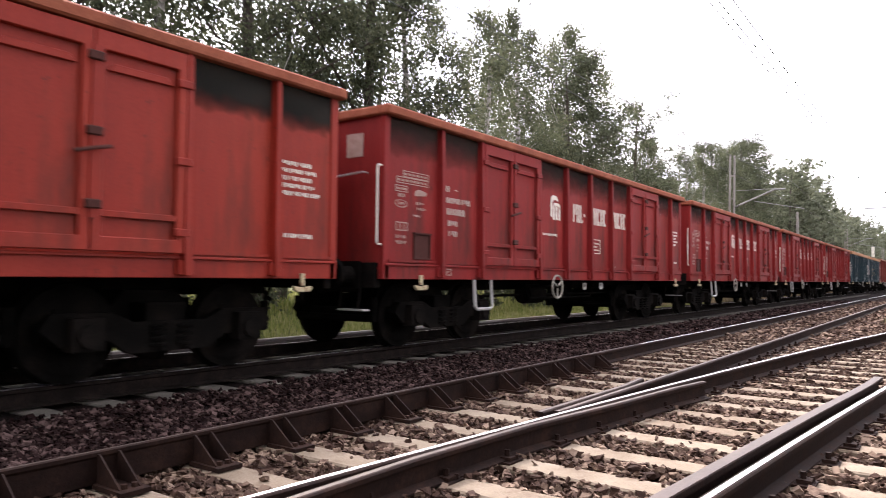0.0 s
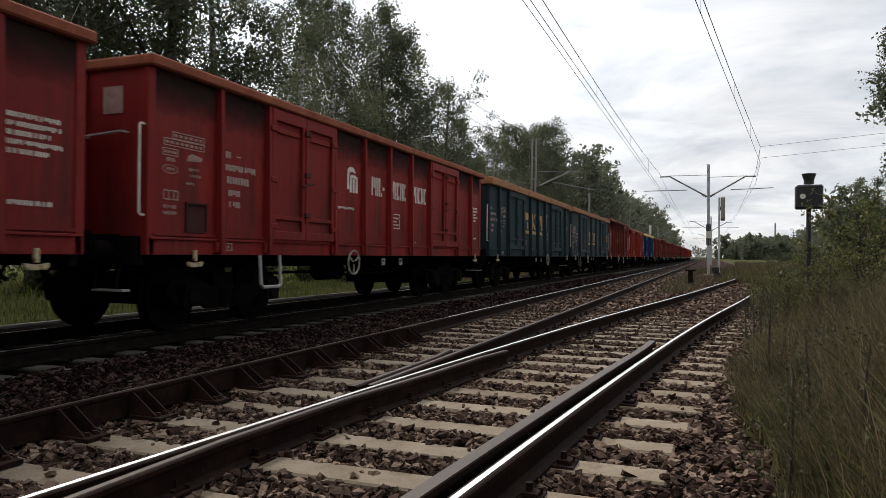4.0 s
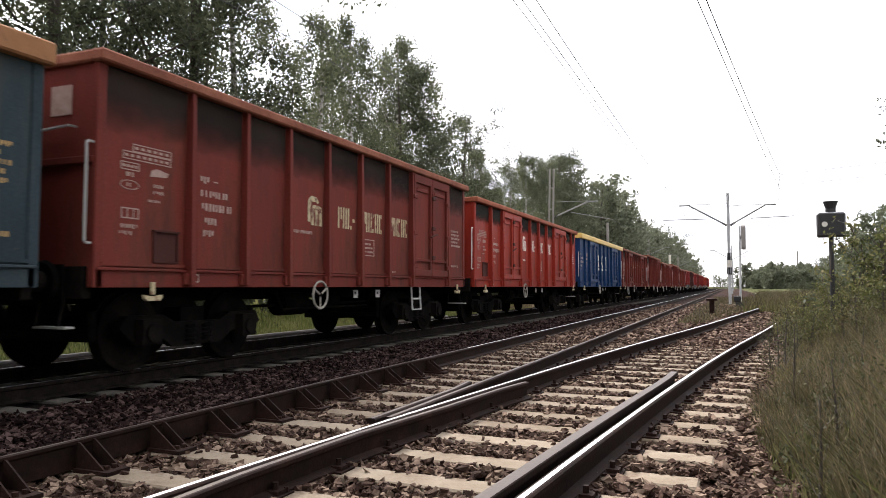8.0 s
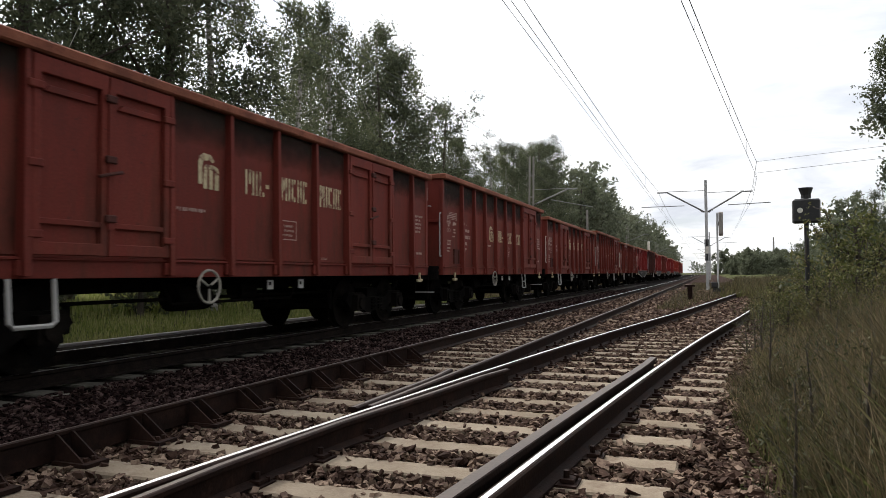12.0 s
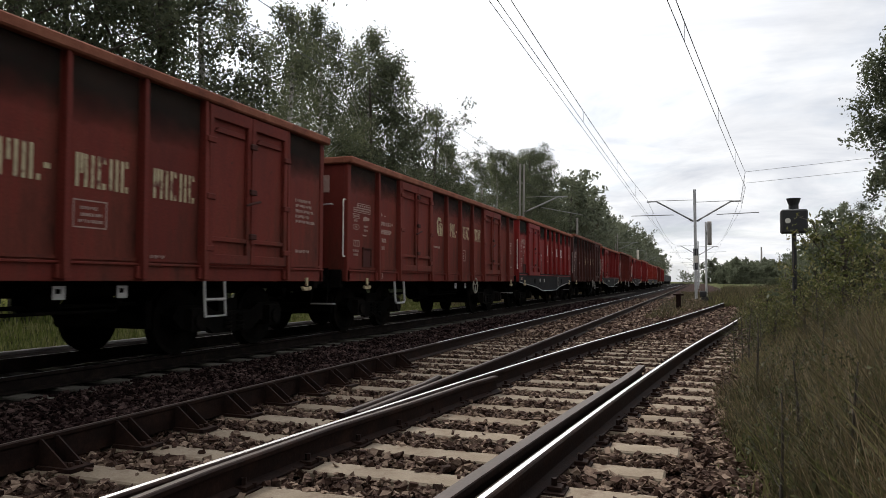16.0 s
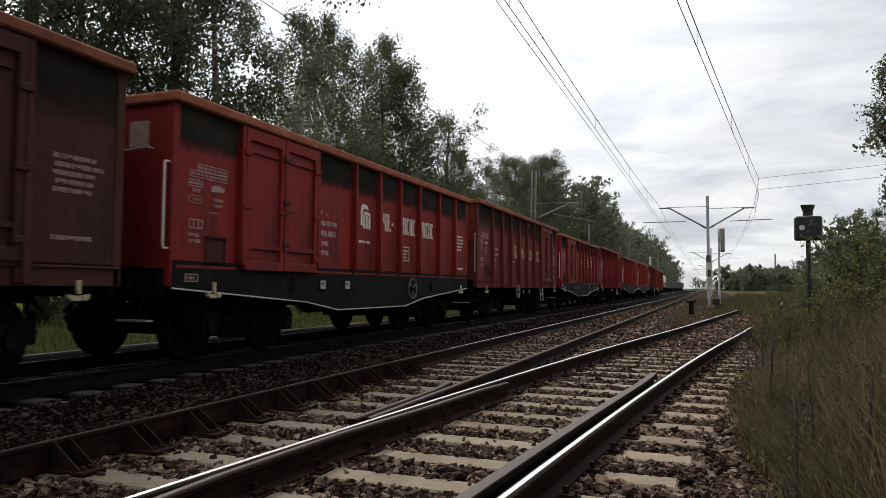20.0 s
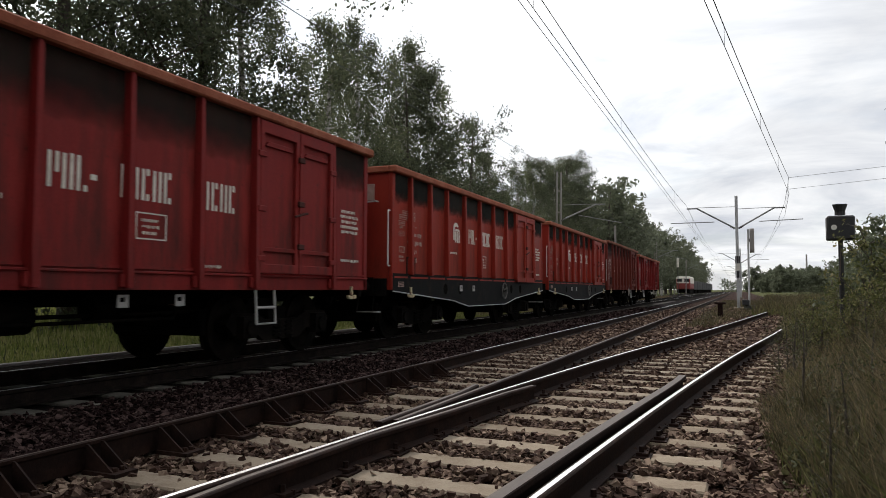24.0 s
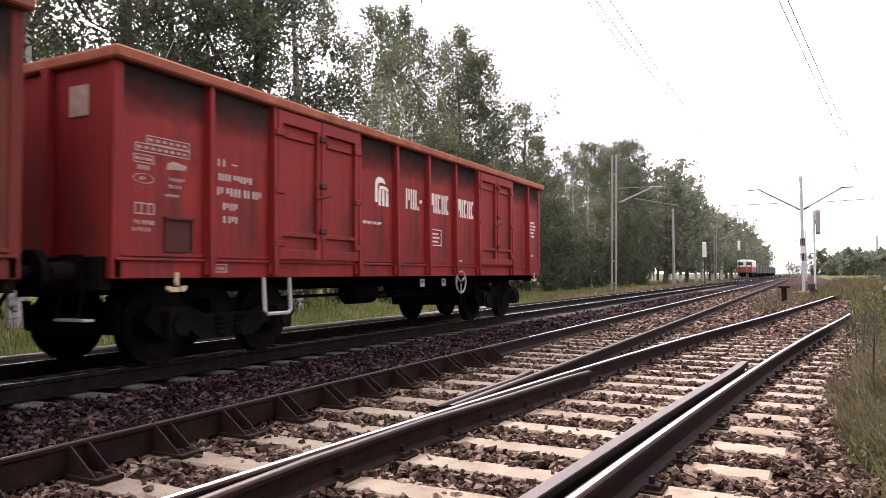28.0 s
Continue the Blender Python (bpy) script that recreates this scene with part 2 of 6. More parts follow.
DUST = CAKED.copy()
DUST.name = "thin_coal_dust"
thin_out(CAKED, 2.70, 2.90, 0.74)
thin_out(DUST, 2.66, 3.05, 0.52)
# rails under the train: oil, and the wagons' shade darkened into the colour
OILSHADERAIL = material("oily_shaded_rail", [(0.006, 0.005, 0.004), (0.012, 0.009, 0.008), (0.024, 0.017, 0.014)], 6.0, (0.8, 0.95), bump=0.2, spec=0.05)
BLACKSILL = material("black_sill_paint", [(0.0045, 0.0047, 0.005), (0.0085, 0.0088, 0.0092)], 2.0, (0.6, 0.85), bump=0.05, spec=0.12, stain=(0.022, 0.014, 0.011), stain_at=(0.52, 0.70), stain_scale=2.6)
# near-black tones hold both grime and the shade below the wagons
GEAR = material("shaded_gear_grime", [(0.0033, 0.0031, 0.0028), (0.0066, 0.006, 0.0054), (0.015, 0.0118, 0.010)], 3.0, (0.9, 1.0), bump=0.2, vary=0.15, spec=0.03)
WHITE = material("white_marking", [(0.52, 0.48, 0.41), (0.70, 0.655, 0.57), (0.77, 0.73, 0.65)], 6.0, (0.5, 0.7), bump=0.0)
CREAM = material("cream_marking", [(0.40, 0.34, 0.20), (0.56, 0.47, 0.29)], 5.0, (0.5, 0.7), bump=0.0, stain=(0.15, 0.06, 0.04), stain_at=(0.5, 0.6), stain_scale=7)
OCHRE = material("ochre_marking", [(0.40, 0.25, 0.09), (0.5, 0.32, 0.13)], 5.0, (0.5, 0.7), bump=0.0)
FAINT = material("worn_marking", [(0.28, 0.17, 0.14), (0.42, 0.30, 0.26)], 9.0, (0.6, 0.8), bump=0.0)
STENCIL = material("dulled_white_marking", [(0.33, 0.25, 0.215), (0.46, 0.385, 0.34)], 9.0, (0.6, 0.8), bump=0.0)
DULLWHEEL = material("dulled_wheel_paint", [(0.075, 0.072, 0.066), (0.14, 0.13, 0.12)], 6.0, (0.6, 0.8), bump=0.1)
PALEWHEEL = material("pale_wheel_paint", [(0.20, 0.185, 0.155), (0.34, 0.315, 0.27)], 6.0, (0.6, 0.8), bump=0.1)
GREYMARK = material("grey_marking", [(0.33, 0.32, 0.31), (0.42, 0.41, 0.39)], 6.0, (0.5, 0.7), bump=0.0)
WORN = material("worn_yellow_marking", [(0.20, 0.095, 0.05), (0.31, 0.19, 0.09)], 7.0, (0.6, 0.8), bump=0.0, stain=(0.13, 0.035, 0.022), stain_at=(0.47, 0.56), stain_scale=9)
RAILSIDE = material("rusty_rail", [(0.0088, 0.0043, 0.0034), (0.0170, 0.0084, 0.0064), (0.033, 0.0165, 0.0115)], 6.0, (0.65, 0.9), metal=0.1, bump=0.25, spec=0.12)
RAILTOP = material("polished_rail_head", [(0.78, 0.77, 0.76), (0.88, 0.87, 0.86)], 5.0, (0.34, 0.46), metal=1.0, bump=0.05, stretch=(8, 0.5, 1))
RAILDULL = material("dull_rail_head", [(0.055, 0.042, 0.036), (0.105, 0.082, 0.070)], 6.0, (0.5, 0.7), metal=0.4, bump=0.1, stretch=(8, 0.5, 1))
CONCRETE = material("pale_concrete", [(0.140, 0.107, 0.075), (0.215, 0.171, 0.124), (0.275, 0.229, 0.173)], 2.2, (0.8, 0.95), fine=60, bump=0.35, vary=0.2, stain=(0.115, 0.074, 0.051), stain_at=(0.52, 0.72), stain_scale=4, spec=0.15)
PALESTRIP = material("pale_strip", [(0.32, 0.31, 0.28), (0.42, 0.40, 0.37), (0.50, 0.48, 0.44)], 3.0, (0.8, 0.95), fine=60, bump=0.2, spec=0.2)
# sleepers under the train: oil plus shade in the concrete's tones
OILSHADECONC = material("oily_shaded_concrete", [(0.065, 0.060, 0.052), (0.12, 0.112, 0.096), (0.18, 0.165, 0.14)], 2.2, (0.8, 0.95), fine=60, bump=0.35, vary=0.16, spec=0.1)
BALLAST = material("ballast_bed", [(0.014, 0.0064, 0.0048), (0.027, 0.0135, 0.010), (0.044, 0.025, 0.019)], 5.0, (0.85, 0.97), fine=26, bump=1.0, bump_dist=0.05, spec=0.05)
# bed and stones by the train: oil, with the train's shade in the colour
OILSHADEBED = material("oily_shaded_ballast", [(0.0045, 0.0030, 0.0027), (0.009, 0.0062, 0.0056), (0.018, 0.0115, 0.010)], 5.0, (0.85, 0.97), fine=26, bump=1.0, bump_dist=0.05, spec=0.04)
DARKSTONE = material("oily_shaded_stone", [(0.0072, 0.0036, 0.0034), (0.0150, 0.0076, 0.0072), (0.084, 0.055, 0.050)], 3.0, (0.8, 0.95), fine=30, bump=0.4, island=0.46, spec=0.05)
STONE = material("ballast_stone", [(0.027, 0.0142, 0.0100), (0.060, 0.034, 0.0245), (0.23, 0.165, 0.122)], 3.0, (0.8, 0.95), fine=30, bump=0.4, island=0.44, spec=0.12)
SOIL = material("grassy_ground", [(0.030, 0.036, 0.013), (0.052, 0.062, 0.020), (0.085, 0.088, 0.034)], 0.5, (0.9, 1.0), fine=9, bump=0.9, bump_dist=0.06, stain=(0.10, 0.082, 0.046), stain_at=(0.5, 0.66), stain_scale=0.35, spec=0.05)
BLADE = material("grass_blades", [(0.046, 0.040, 0.021), (0.074, 0.066, 0.031), (0.135, 0.108, 0.062)], 0.7, (0.6, 0.8), bump=0, island=0.5, thin=0.3, spec=0.2)
SIDEGRASS = material("roadside_green_blades", [(0.070, 0.080, 0.026), (0.115, 0.122, 0.042), (0.20, 0.175, 0.085)], 0.7, (0.6, 0.8), bump=0, island=0.5, thin=0.35, spec=0.2)
STRAW = material("dry_straw", [(0.10, 0.075, 0.042), (0.17, 0.13, 0.075), (0.27, 0.21, 0.13)], 0.7, (0.6, 0.8), bump=0, island=0.5, thin=0.3, spec=0.2)
# tones raised to put daylight into the verge, which the trees shade
VERGE = material("daylit_verge_blades", [(0.125, 0.150, 0.036), (0.19, 0.215, 0.058), (0.31, 0.29, 0.13)], 0.7, (0.6, 0.8), bump=0, island=0.5, thin=0.35, spec=0.2)
LEAF = material("birch_leaves", [(0.064, 0.074, 0.042), (0.100, 0.114, 0.062), (0.143, 0.155, 0.088)], 0.4, (0.5, 0.75), bump=0, island=0.4, thin=0.5, spec=0.25)
OAKLEAF = material("dark_leaves", [(0.044, 0.052, 0.030), (0.070, 0.082, 0.046), (0.108, 0.118, 0.068)], 0.4, (0.5, 0.75), bump=0, island=0.4, thin=0.48, spec=0.25)
WEEDLEAF = material("weed_leaves", [(0.034, 0.037, 0.017), (0.060, 0.064, 0.027), (0.105, 0.102, 0.046)], 0.7, (0.6, 0.8), bump=0, island=0.5, thin=0.35, spec=0.2)
# distance haze put into the leaf colour: paler and greyer than the near leaves
HAZYLEAF = material("haze_paled_leaves", [(0.078, 0.089, 0.058), (0.120, 0.134, 0.088), (0.160, 0.174, 0.116)], 0.4, (0.6, 0.8), bump=0, island=0.4, thin=0.45, spec=0.2)
NEEDLE = material("pine_needles", [(0.034, 0.044, 0.026), (0.054, 0.070, 0.038), (0.08, 0.094, 0.054)], 0.4, (0.6, 0.8), bump=0, island=0.4, thin=0.15, spec=0.2)
BARK = material("dark_bark", [(0.028, 0.022, 0.017), (0.055, 0.044, 0.034), (0.085, 0.07, 0.055)], 5.0, (0.85, 0.97), fine=25, bump=0.7, stretch=(1, 1, 0.25))
BIRCHBARK = material("birch_bark", [(0.16, 0.15, 0.14), (0.36, 0.34, 0.31), (0.46, 0.44, 0.41)], 3.0, (0.7, 0.9), fine=25, bump=0.4, stain=(0.04, 0.035, 0.03), stain_at=(0.54, 0.6), stain_scale=2.4, stretch=(1, 1, 2.2))
STEEL = material("galvanised_steel", [(0.42, 0.43, 0.43), (0.54, 0.54, 0.54), (0.60, 0.60, 0.59)], 2.0, (0.45, 0.7), metal=0.2, bump=0.1)
ARMS = material("weathered_arm_steel", [(0.13, 0.13, 0.13), (0.20, 0.20, 0.195), (0.26, 0.255, 0.25)], 3.0, (0.6, 0.85), bump=0.1)
POLE = material("weathered_pole", [(0.15, 0.14, 0.12), (0.24, 0.22, 0.20), (0.31, 0.29, 0.27)], 1.5, (0.75, 0.95), bump=0.3, stretch=(1, 1, 0.3))
DARKSTEEL = material("black_signal_paint", [(0.012, 0.012, 0.013), (0.022, 0.022, 0.023)], 3.0, (0.5, 0.75), bump=0.1)
WIRE = material("overhead_wire", [(0.030, 0.033, 0.034), (0.055, 0.058, 0.058)], 3.0, (0.6, 0.8), metal=0.1, bump=0)
GLASS = material("signal_lens", [(0.6, 0.58, 0.52), (0.7, 0.68, 0.62)], 3.0, (0.15, 0.25), bump=0)
ORANGE = material("loco_red", [(0.21, 0.028, 0.024), (0.27, 0.040, 0.032)], 1.0, (0.4, 0.6), bump=0)


# ---------------------------------------------------------------- mesh tools
def box(bm, x0, x1, y0, y1, z0, z1):
    v = [bm.verts.new((x, y, z)) for z in (z0, z1) for y in (y0, y1) for x in (x0, x1)]
    for f in ((0, 2, 3, 1), (4, 5, 7, 6), (0, 1, 5, 4), (2, 6, 7, 3), (0, 4, 6, 2), (1, 3, 7, 5)):
        bm.faces.new([v[i] for i in f])
    return v


def tube(bm, a, b, r, n=8, r2=None, caps=True):
    a, b = Vector(a), Vector(b)
    d = (b - a).normalized()
    u = d.orthogonal().normalized()
    w = d.cross(u)
    rings = []
    for p, rr in ((a, r), (b, r if r2 is None else r2)):
        rings.append([bm.verts.new(p + rr * (math.cos(k * math.tau / n) * u + math.sin(k * math.tau / n) * w)) for k in range(n)])
    for k in range(n):
        bm.faces.new((rings[0][k], rings[0][(k + 1) % n], rings[1][(k + 1) % n], rings[1][k]))
    if caps:
        bm.faces.new(rings[0][::-1])
        bm.faces.new(rings[1])


def bent(bm, pts, r, n=6):
    """One tube along a bent line."""
    pts = [Vector(p) for p in pts]
    closed = (pts[0] - pts[-1]).length < 1e-6
    if closed:
        pts = pts[:-1]
    m, rings, u = len(pts), [], None
    for i, p in enumerate(pts):
        a = pts[i - 1] if (i > 0 or closed) else p
        b = pts[(i + 1) % m] if (i < m - 1 or closed) else p
        d = (b - a).normalized()
        u = d.orthogonal().normalized() if u is None else (u - d * u.dot(d)).normalized()
        w = d.cross(u)
        rings.append([bm.verts.new(p + r * (math.cos(k * math.tau / n) * u + math.sin(k * math.tau / n) * w)) for k in range(n)])
    for i in range(m if closed else m - 1):
        a, b = rings[i], rings[(i + 1) % m]
        for k in range(n):
            bm.faces.new((a[k], a[(k + 1) % n], b[(k + 1) % n], b[k]))
    if not closed:
        bm.faces.new(rings[0][::-1])
        bm.faces.new(rings[-1])


def ring(bm, c, r, t, n=20):
    """A wheel rim of radius r and wire radius t, across x."""
    pts = [(c[0], c[1] + r * math.cos(k * math.tau / n), c[2] + r * math.sin(k * math.tau / n)) for k in range(n)]
    bent(bm, pts + pts[:1], t, 6)


def picture_frame(bm, y0, y1, z0, z1, inset, x0, x1):
    """One closed frame: its outer and inner edge, inset as left, right, bottom, top."""
    l, r, lo, hi = inset
    rings = []
    for x in (x0, x1):
        rings.append([bm.verts.new((x, y, z)) for y, z in ((y0, z0), (y1, z0), (y1, z1), (y0, z1))])
        rings.append([bm.verts.new((x, y, z)) for y, z in ((y0 + l, z0 + lo), (y1 - r, z0 + lo), (y1 - r, z1 - hi), (y0 + l, z1 - hi))])
    for a, b in ((0, 2), (3, 1), (1, 0), (2, 3)):
        for k in range(4):
            bm.faces.new((rings[a][k], rings[a][(k + 1) % 4], rings[b][(k + 1) % 4], rings[b][k]))


def prism(bm, pts, x0, x1):
    """A flat outline in y and z, given from x0 to x1."""
    a = [bm.verts.new((x0, y, z)) for y, z in pts]
    b = [bm.verts.new((x1, y, z)) for y, z in pts]
    n = len(pts)
    for k in range(n):
        bm.faces.new((a[k], a[(k + 1) % n], b[(k + 1) % n], b[k]))
    bm.faces.new(a[::-1])
    bm.faces.new(b)


def sweep(bm, path, profile):
    """A profile in x and z carried along a path of points that runs ahead."""
    rings = []
    for i, p in enumerate(path):
        q0, q1 = path[max(0, i - 1)], path[min(len(path) - 1, i + 1)]
        d = Vector((q1[0] - q0[0], q1[1] - q0[1], 0)).normalized()
        side = Vector((d.y, -d.x, 0))
        rings.append([bm.verts.new(Vector(p) + side * x + Vector((0, 0, z))) for x, z in profile])
    n = len(profile)
    for a, b in zip(rings, rings[1:]):
        for k in range(n):
            bm.faces.new((a[k], a[(k + 1) % n], b[(k + 1) % n], b[k]))
    bm.faces.new(rings[0])
    bm.faces.new(rings[-1][::-1])


def mesh_of(name, bm, *mats, bevel=0.0):
    if bevel:
        bmesh.ops.bevel(bm, geom=bm.edges[:], offset=bevel, segments=1, affect="EDGES", clamp_overlap=True)
    bmesh.ops.recalc_face_normals(bm, faces=bm.faces[:])
    me = bpy.data.meshes.new(name)
    bm.to_mesh(me)
    bm.free()
    for m in mats:
        me.materials.append(m)
    return me


def part(name, bm, mat, parent, label="", bevel=0.0):
    me = bm if isinstance(bm, bpy.types.Mesh) else mesh_of(name, bm, mat, bevel=bevel)
    ob = new(name, me)
    ob.parent = parent
    if label:
        ob["label"] = label
    return ob


def thing(name, bm, mat, label, category, group="", kind="", bevel=0.0):
    ob = new(name, mesh_of(name, bm, *(mat if isinstance(mat, tuple) else (mat,)), bevel=bevel))
    return tagged(ob, label, category, group, kind)


def root(name, label, category, group="", kind="", at=None):
    ob = new(name)
    ob.empty_display_size = 0.3
    if at is not None:
        ob.matrix_basis = at
    return tagged(ob, label, category, group, kind)


# ---------------------------------------------------------------- the plan
RAIL = 0.18                       # rail tops above the sleepers' tops
TRAIN_X = -7.46                   # middle of the train's track
MAIN_L, MAIN_R = -4.02, -2.48     # rails of the straight track beside it


def x3(y):
    """The outer rail of the diverging track."""
    if y < 16:
        return -1.20 + 0.065 * y + 0.0023 * y * y
    far = 0.4288 + min(y - 16, 30) * 0.11 + 0.112 * (1 - math.exp(-(y - 16) / 4))
    return far + (1.0 * (1 - math.exp(-(y - 46) / 9)) if y > 46 else 0)


def x2(y):
    return x3(y) - 1.6


def span(a, b, step):
    n = max(1, round((b - a) / step))
    return [a + (b - a) * k / n for k in range(n + 1)]


def height(x, y):
    """The ground under grass: a ditch beyond the train, a low bank by the turnout."""
    h = -0.14
    if x < -10.4:
        h -= 0.35 * min(1, (-10.4 - x) / 2.0)
        h += 0.5 * min(1, max(0, (-13 - x) / 6))
    r = x - x3(min(max(y, 0), 60)) - 0.9
    if r > 0:
        h += 0.32 * min(1, r / 3.0) + 0.02 * min(r, 15)
    return h + 0.05 * noise.noise((x * 0.3, y * 0.3, 0))


# ground sheet to the horizon
def build_ground():
    xs = [-2500, -900, -300, -120, -60] + span(-40, -14, 2) + span(-13, -8.5, 0.5) + span(-6, 0, 2) + span(0.5, 8, 0.5) + span(10, 40, 3) + [70, 150, 350, 1000, 2500]
    ys = [-2500, -600, -150, -60] + span(-30, -4, 4) + span(-2, 30, 1.0) + span(34, 90, 5) + span(105, 260, 20) + [320, 450, 700, 1200, 2500]
    bm = bmesh.new()
    grid = [[bm.verts.new((x, y, height(x, y))) for y in ys] for x in xs]
    for i in range(len(xs) - 1):
        for j in range(len(ys) - 1):
            bm.faces.new((grid[i][j], grid[i + 1][j], grid[i + 1][j + 1], grid[i][j + 1]))
    ob = thing("ground", bm, SOIL, "grassy uneven ground along the railway line", "ground", kind="structure")
    for p in ob.data.polygons:
        p.use_smooth = True


build_ground()


def bed(name, columns, mat, label):
    """A strip of ballast: columns(y) gives its section as pairs of x and z."""
    bm = bmesh.new()
    cols = []
    for y in span(-60, 40, 1.0) + span(45, 420, 15):
        cols.append([bm.verts.new((x, y, z + 0.012 * noise.noise((x * 2, y * 1.5, 3)))) for x, z in columns(y)])
    for a, b in zip(cols, cols[1:]):
        for k in range(len(a) - 1):
            bm.faces.new((a[k], a[k + 1], b[k + 1], b[k]))
    thing(name, bm, mat, label, "ballast", kind="structure")


def tracks_bed(y):
    yy = min(max(y, 0), 44)
    e = x3(yy) + (1.25 if y < 4 else max(0.6, 1.25 - (y - 4) * 0.06))
    rows = [(-4.1, -0.04), (-3.2, -0.045)]
    n = 6
    for k in range(n + 1):
        u = k / n
        rows.append((-2.9 + (e - 0.35 + 2.9) * u, -0.045))
    return rows + [(e, -0.2)]


# this bed's colour is darkened for the shade under the wagons
bed("ballast_bed", lambda y: [(-11.2, -0.55), (-10.1, 0.02), (-9.6, 0.04), (-8.9, -0.02), (-7.5, -0.05), (-6.0, -0.03), (-5.85, -0.05), (-5.4, -0.10), (-4.7, -0.03), (-4.1, -0.04)], OILSHADEBED, "dark oily ballast bed under the train, its shade in the colour")
bed("ballast_bed", tracks_bed, BALLAST, "reddish brown crushed stone ballast bed of the turnout")

# strip added to draw the thin pale line along the ballast's edge
bm = bmesh.new()
box(bm, -9.99, -9.94, -40, 25, -0.15, 0.08)
thing("edging", bm, PALESTRIP, "pale thin strip at the ballast's edge beyond the train's track", "edging", kind="structure", bevel=0.01)

# ---------------------------------------------------------------- rails
HEADW = 0.036
PROFILE = [(-0.075, 0), (0.075, 0), (0.075, 0.012), (0.012, 0.03), (0.012, 0.125), (HEADW, 0.138), (HEADW, 0.162), (0.027, 0.170), (0.014, 0.172), (-0.018, 0.172), (-0.03, 0.170), (-HEADW, 0.162), (-HEADW, 0.138), (-0.012, 0.125), (-0.012, 0.03), (-0.075, 0.012)]


def rail(name, path, parent, top, lift=0.0, label="", side=RAILSIDE, profile=PROFILE):
    bm = bmesh.new()
    sweep(bm, [(x, y, RAIL - 0.172 + lift) for x, y in path], profile)
    me = mesh_of(name, bm, side, top)
    for p in me.polygons:
        if p.normal.z > 0.9999 and p.center.z > RAIL + lift - 0.0005:
            p.material_index = 1
    return part(name, me, None, parent, label)


train_track = root("railway_track", "straight railway track with dark rails on concrete sleepers", "railway track", kind="structure")
main_track = root("railway_track", "straight railway track with a dull rusty rail and check rail", "railway track", kind="structure")
turnout = root("railway_turnout", "diverging railway track of a turnout with shiny rail heads", "railway track", kind="structure")
for dx in (-0.752, 0.752):
    rail("rail", [(TRAIN_X + dx, -60), (TRAIN_X + dx, 420)], train_track, RAILTOP, side=OILSHADERAIL)
# one rail, two finishes: the far stretch's polish paints its sheen at grazing view
rail("rail", [(MAIN_L, -60), (MAIN_L, 11.0)], main_track, RAILDULL)
rail("rail", [(MAIN_L, 11.0), (MAIN_L, 420)], main_track, RAILTOP)
rail("rail", [(MAIN_R, 5.0), (MAIN_R, 420)], main_track, RAILDULL)
div_y = span(-12, 16, 1.0) + span(17, 120, 3)
rail("rail", [(x3(y), y) for y in div_y], turnout, RAILTOP, label="rail with a bright polished head")
rail("rail", [(x2(y), y) for y in div_y if y >= 4.6 or y <= 4.2], turnout, RAILTOP, label="rail with a bright polished head")
# the frog's wing rails and the check rails
rail("wing_rail", [(MAIN_R, -12), (MAIN_R, 3.2), (MAIN_R + 0.07, 4.4), (x2(5.6) + 0.105, 5.6), (x2(6.8) + 0.11, 6.8), (x2(7.4) + 0.15, 7.4)], turnout, RAILDULL)
rail("wing_rail", [(MAIN_R - 0.1, 4.9), (MAIN_R - 0.09, 6.6), (MAIN_R - 0.14, 7.2)], turnout, RAILDULL)
CHECK = [(-0.06, 0.0), (0.045, 0.0), (0.045, 0.012), (0.0, 0.03), (0.0, 0.14), (0.036, 0.155), (0.036, 0.186), (0.030, 0.192), (-0.041, 0.192), (-0.046, 0.186), (-0.046, 0.03), (-0.06, 0.012)]
rail("check_rail", [(x3(y) - 0.120 - max(0, y - 7.9) * 0.05, y) for y in span(-3, 8.7, 0.6)], turnout, RAILDULL, 0.012, profile=CHECK)


def build_brace_rail():
    """Check rail of angle section held by ribbed brackets."""
    bm = bmesh.new()
    prof = [(-0.012, 0.02), (0.018, 0.02), (0.018, 0.165), (0.03, 0.18), (0.03, 0.2), (-0.012, 0.2)]
    sweep(bm, [(MAIN_L + 0.09 + (0.05 if y > 8.6 else 0), y, 0) for y in (-4, 0, 4, 8.6, 9.3)], prof)
    ob = part("check_rail", bm, RAILSIDE, main_track, "dark rusty check rail on brackets")
    bm = bmesh.new()
    for dy in (-0.06, 0.06):
        v = [bm.verts.new((x, dy + e, z)) for e in (-0.006, 0.006) for x, z in ((0.03, 0.19), (0.05, 0.19), (0.27, 0.03), (0.03, 0.03))]
        for f in ((0, 1, 2, 3), (7, 6, 5, 4), (0, 4, 5, 1), (1, 5, 6, 2), (2, 6, 7, 3), (3, 7, 4, 0)):
            bm.faces.new([v[i] for i in f])
    box(bm, 0.03, 0.32, -0.09, 0.09, 0.004, 0.03)
    for dy in (-0.03, 0.03):
        tube(bm, (0.25, dy, 0.03), (0.25, dy, 0.055), 0.018, 6)
    me = mesh_of("bracket", bm, RAILSIDE)
    for k in range(-5, 15):
        b = part("bracket", me, None, main_track)
        b.matrix_basis = pose(MAIN_L + 0.09, 0.35 + k * 0.62, 0)


build_brace_rail()


# ---------------------------------------------------------------- sleepers and fastenings
def sleeper_mesh(x0, x1, mat=CONCRETE):
    bm = bmesh.new()
    box(bm, x0, x1, -0.14, 0.14, -0.16, 0.0)
    for v in bm.verts:
        if v.co.z > -0.01:
            v.co.y *= 0.9
    return mesh_of("sleeper", bm, mat, bevel=0.012)


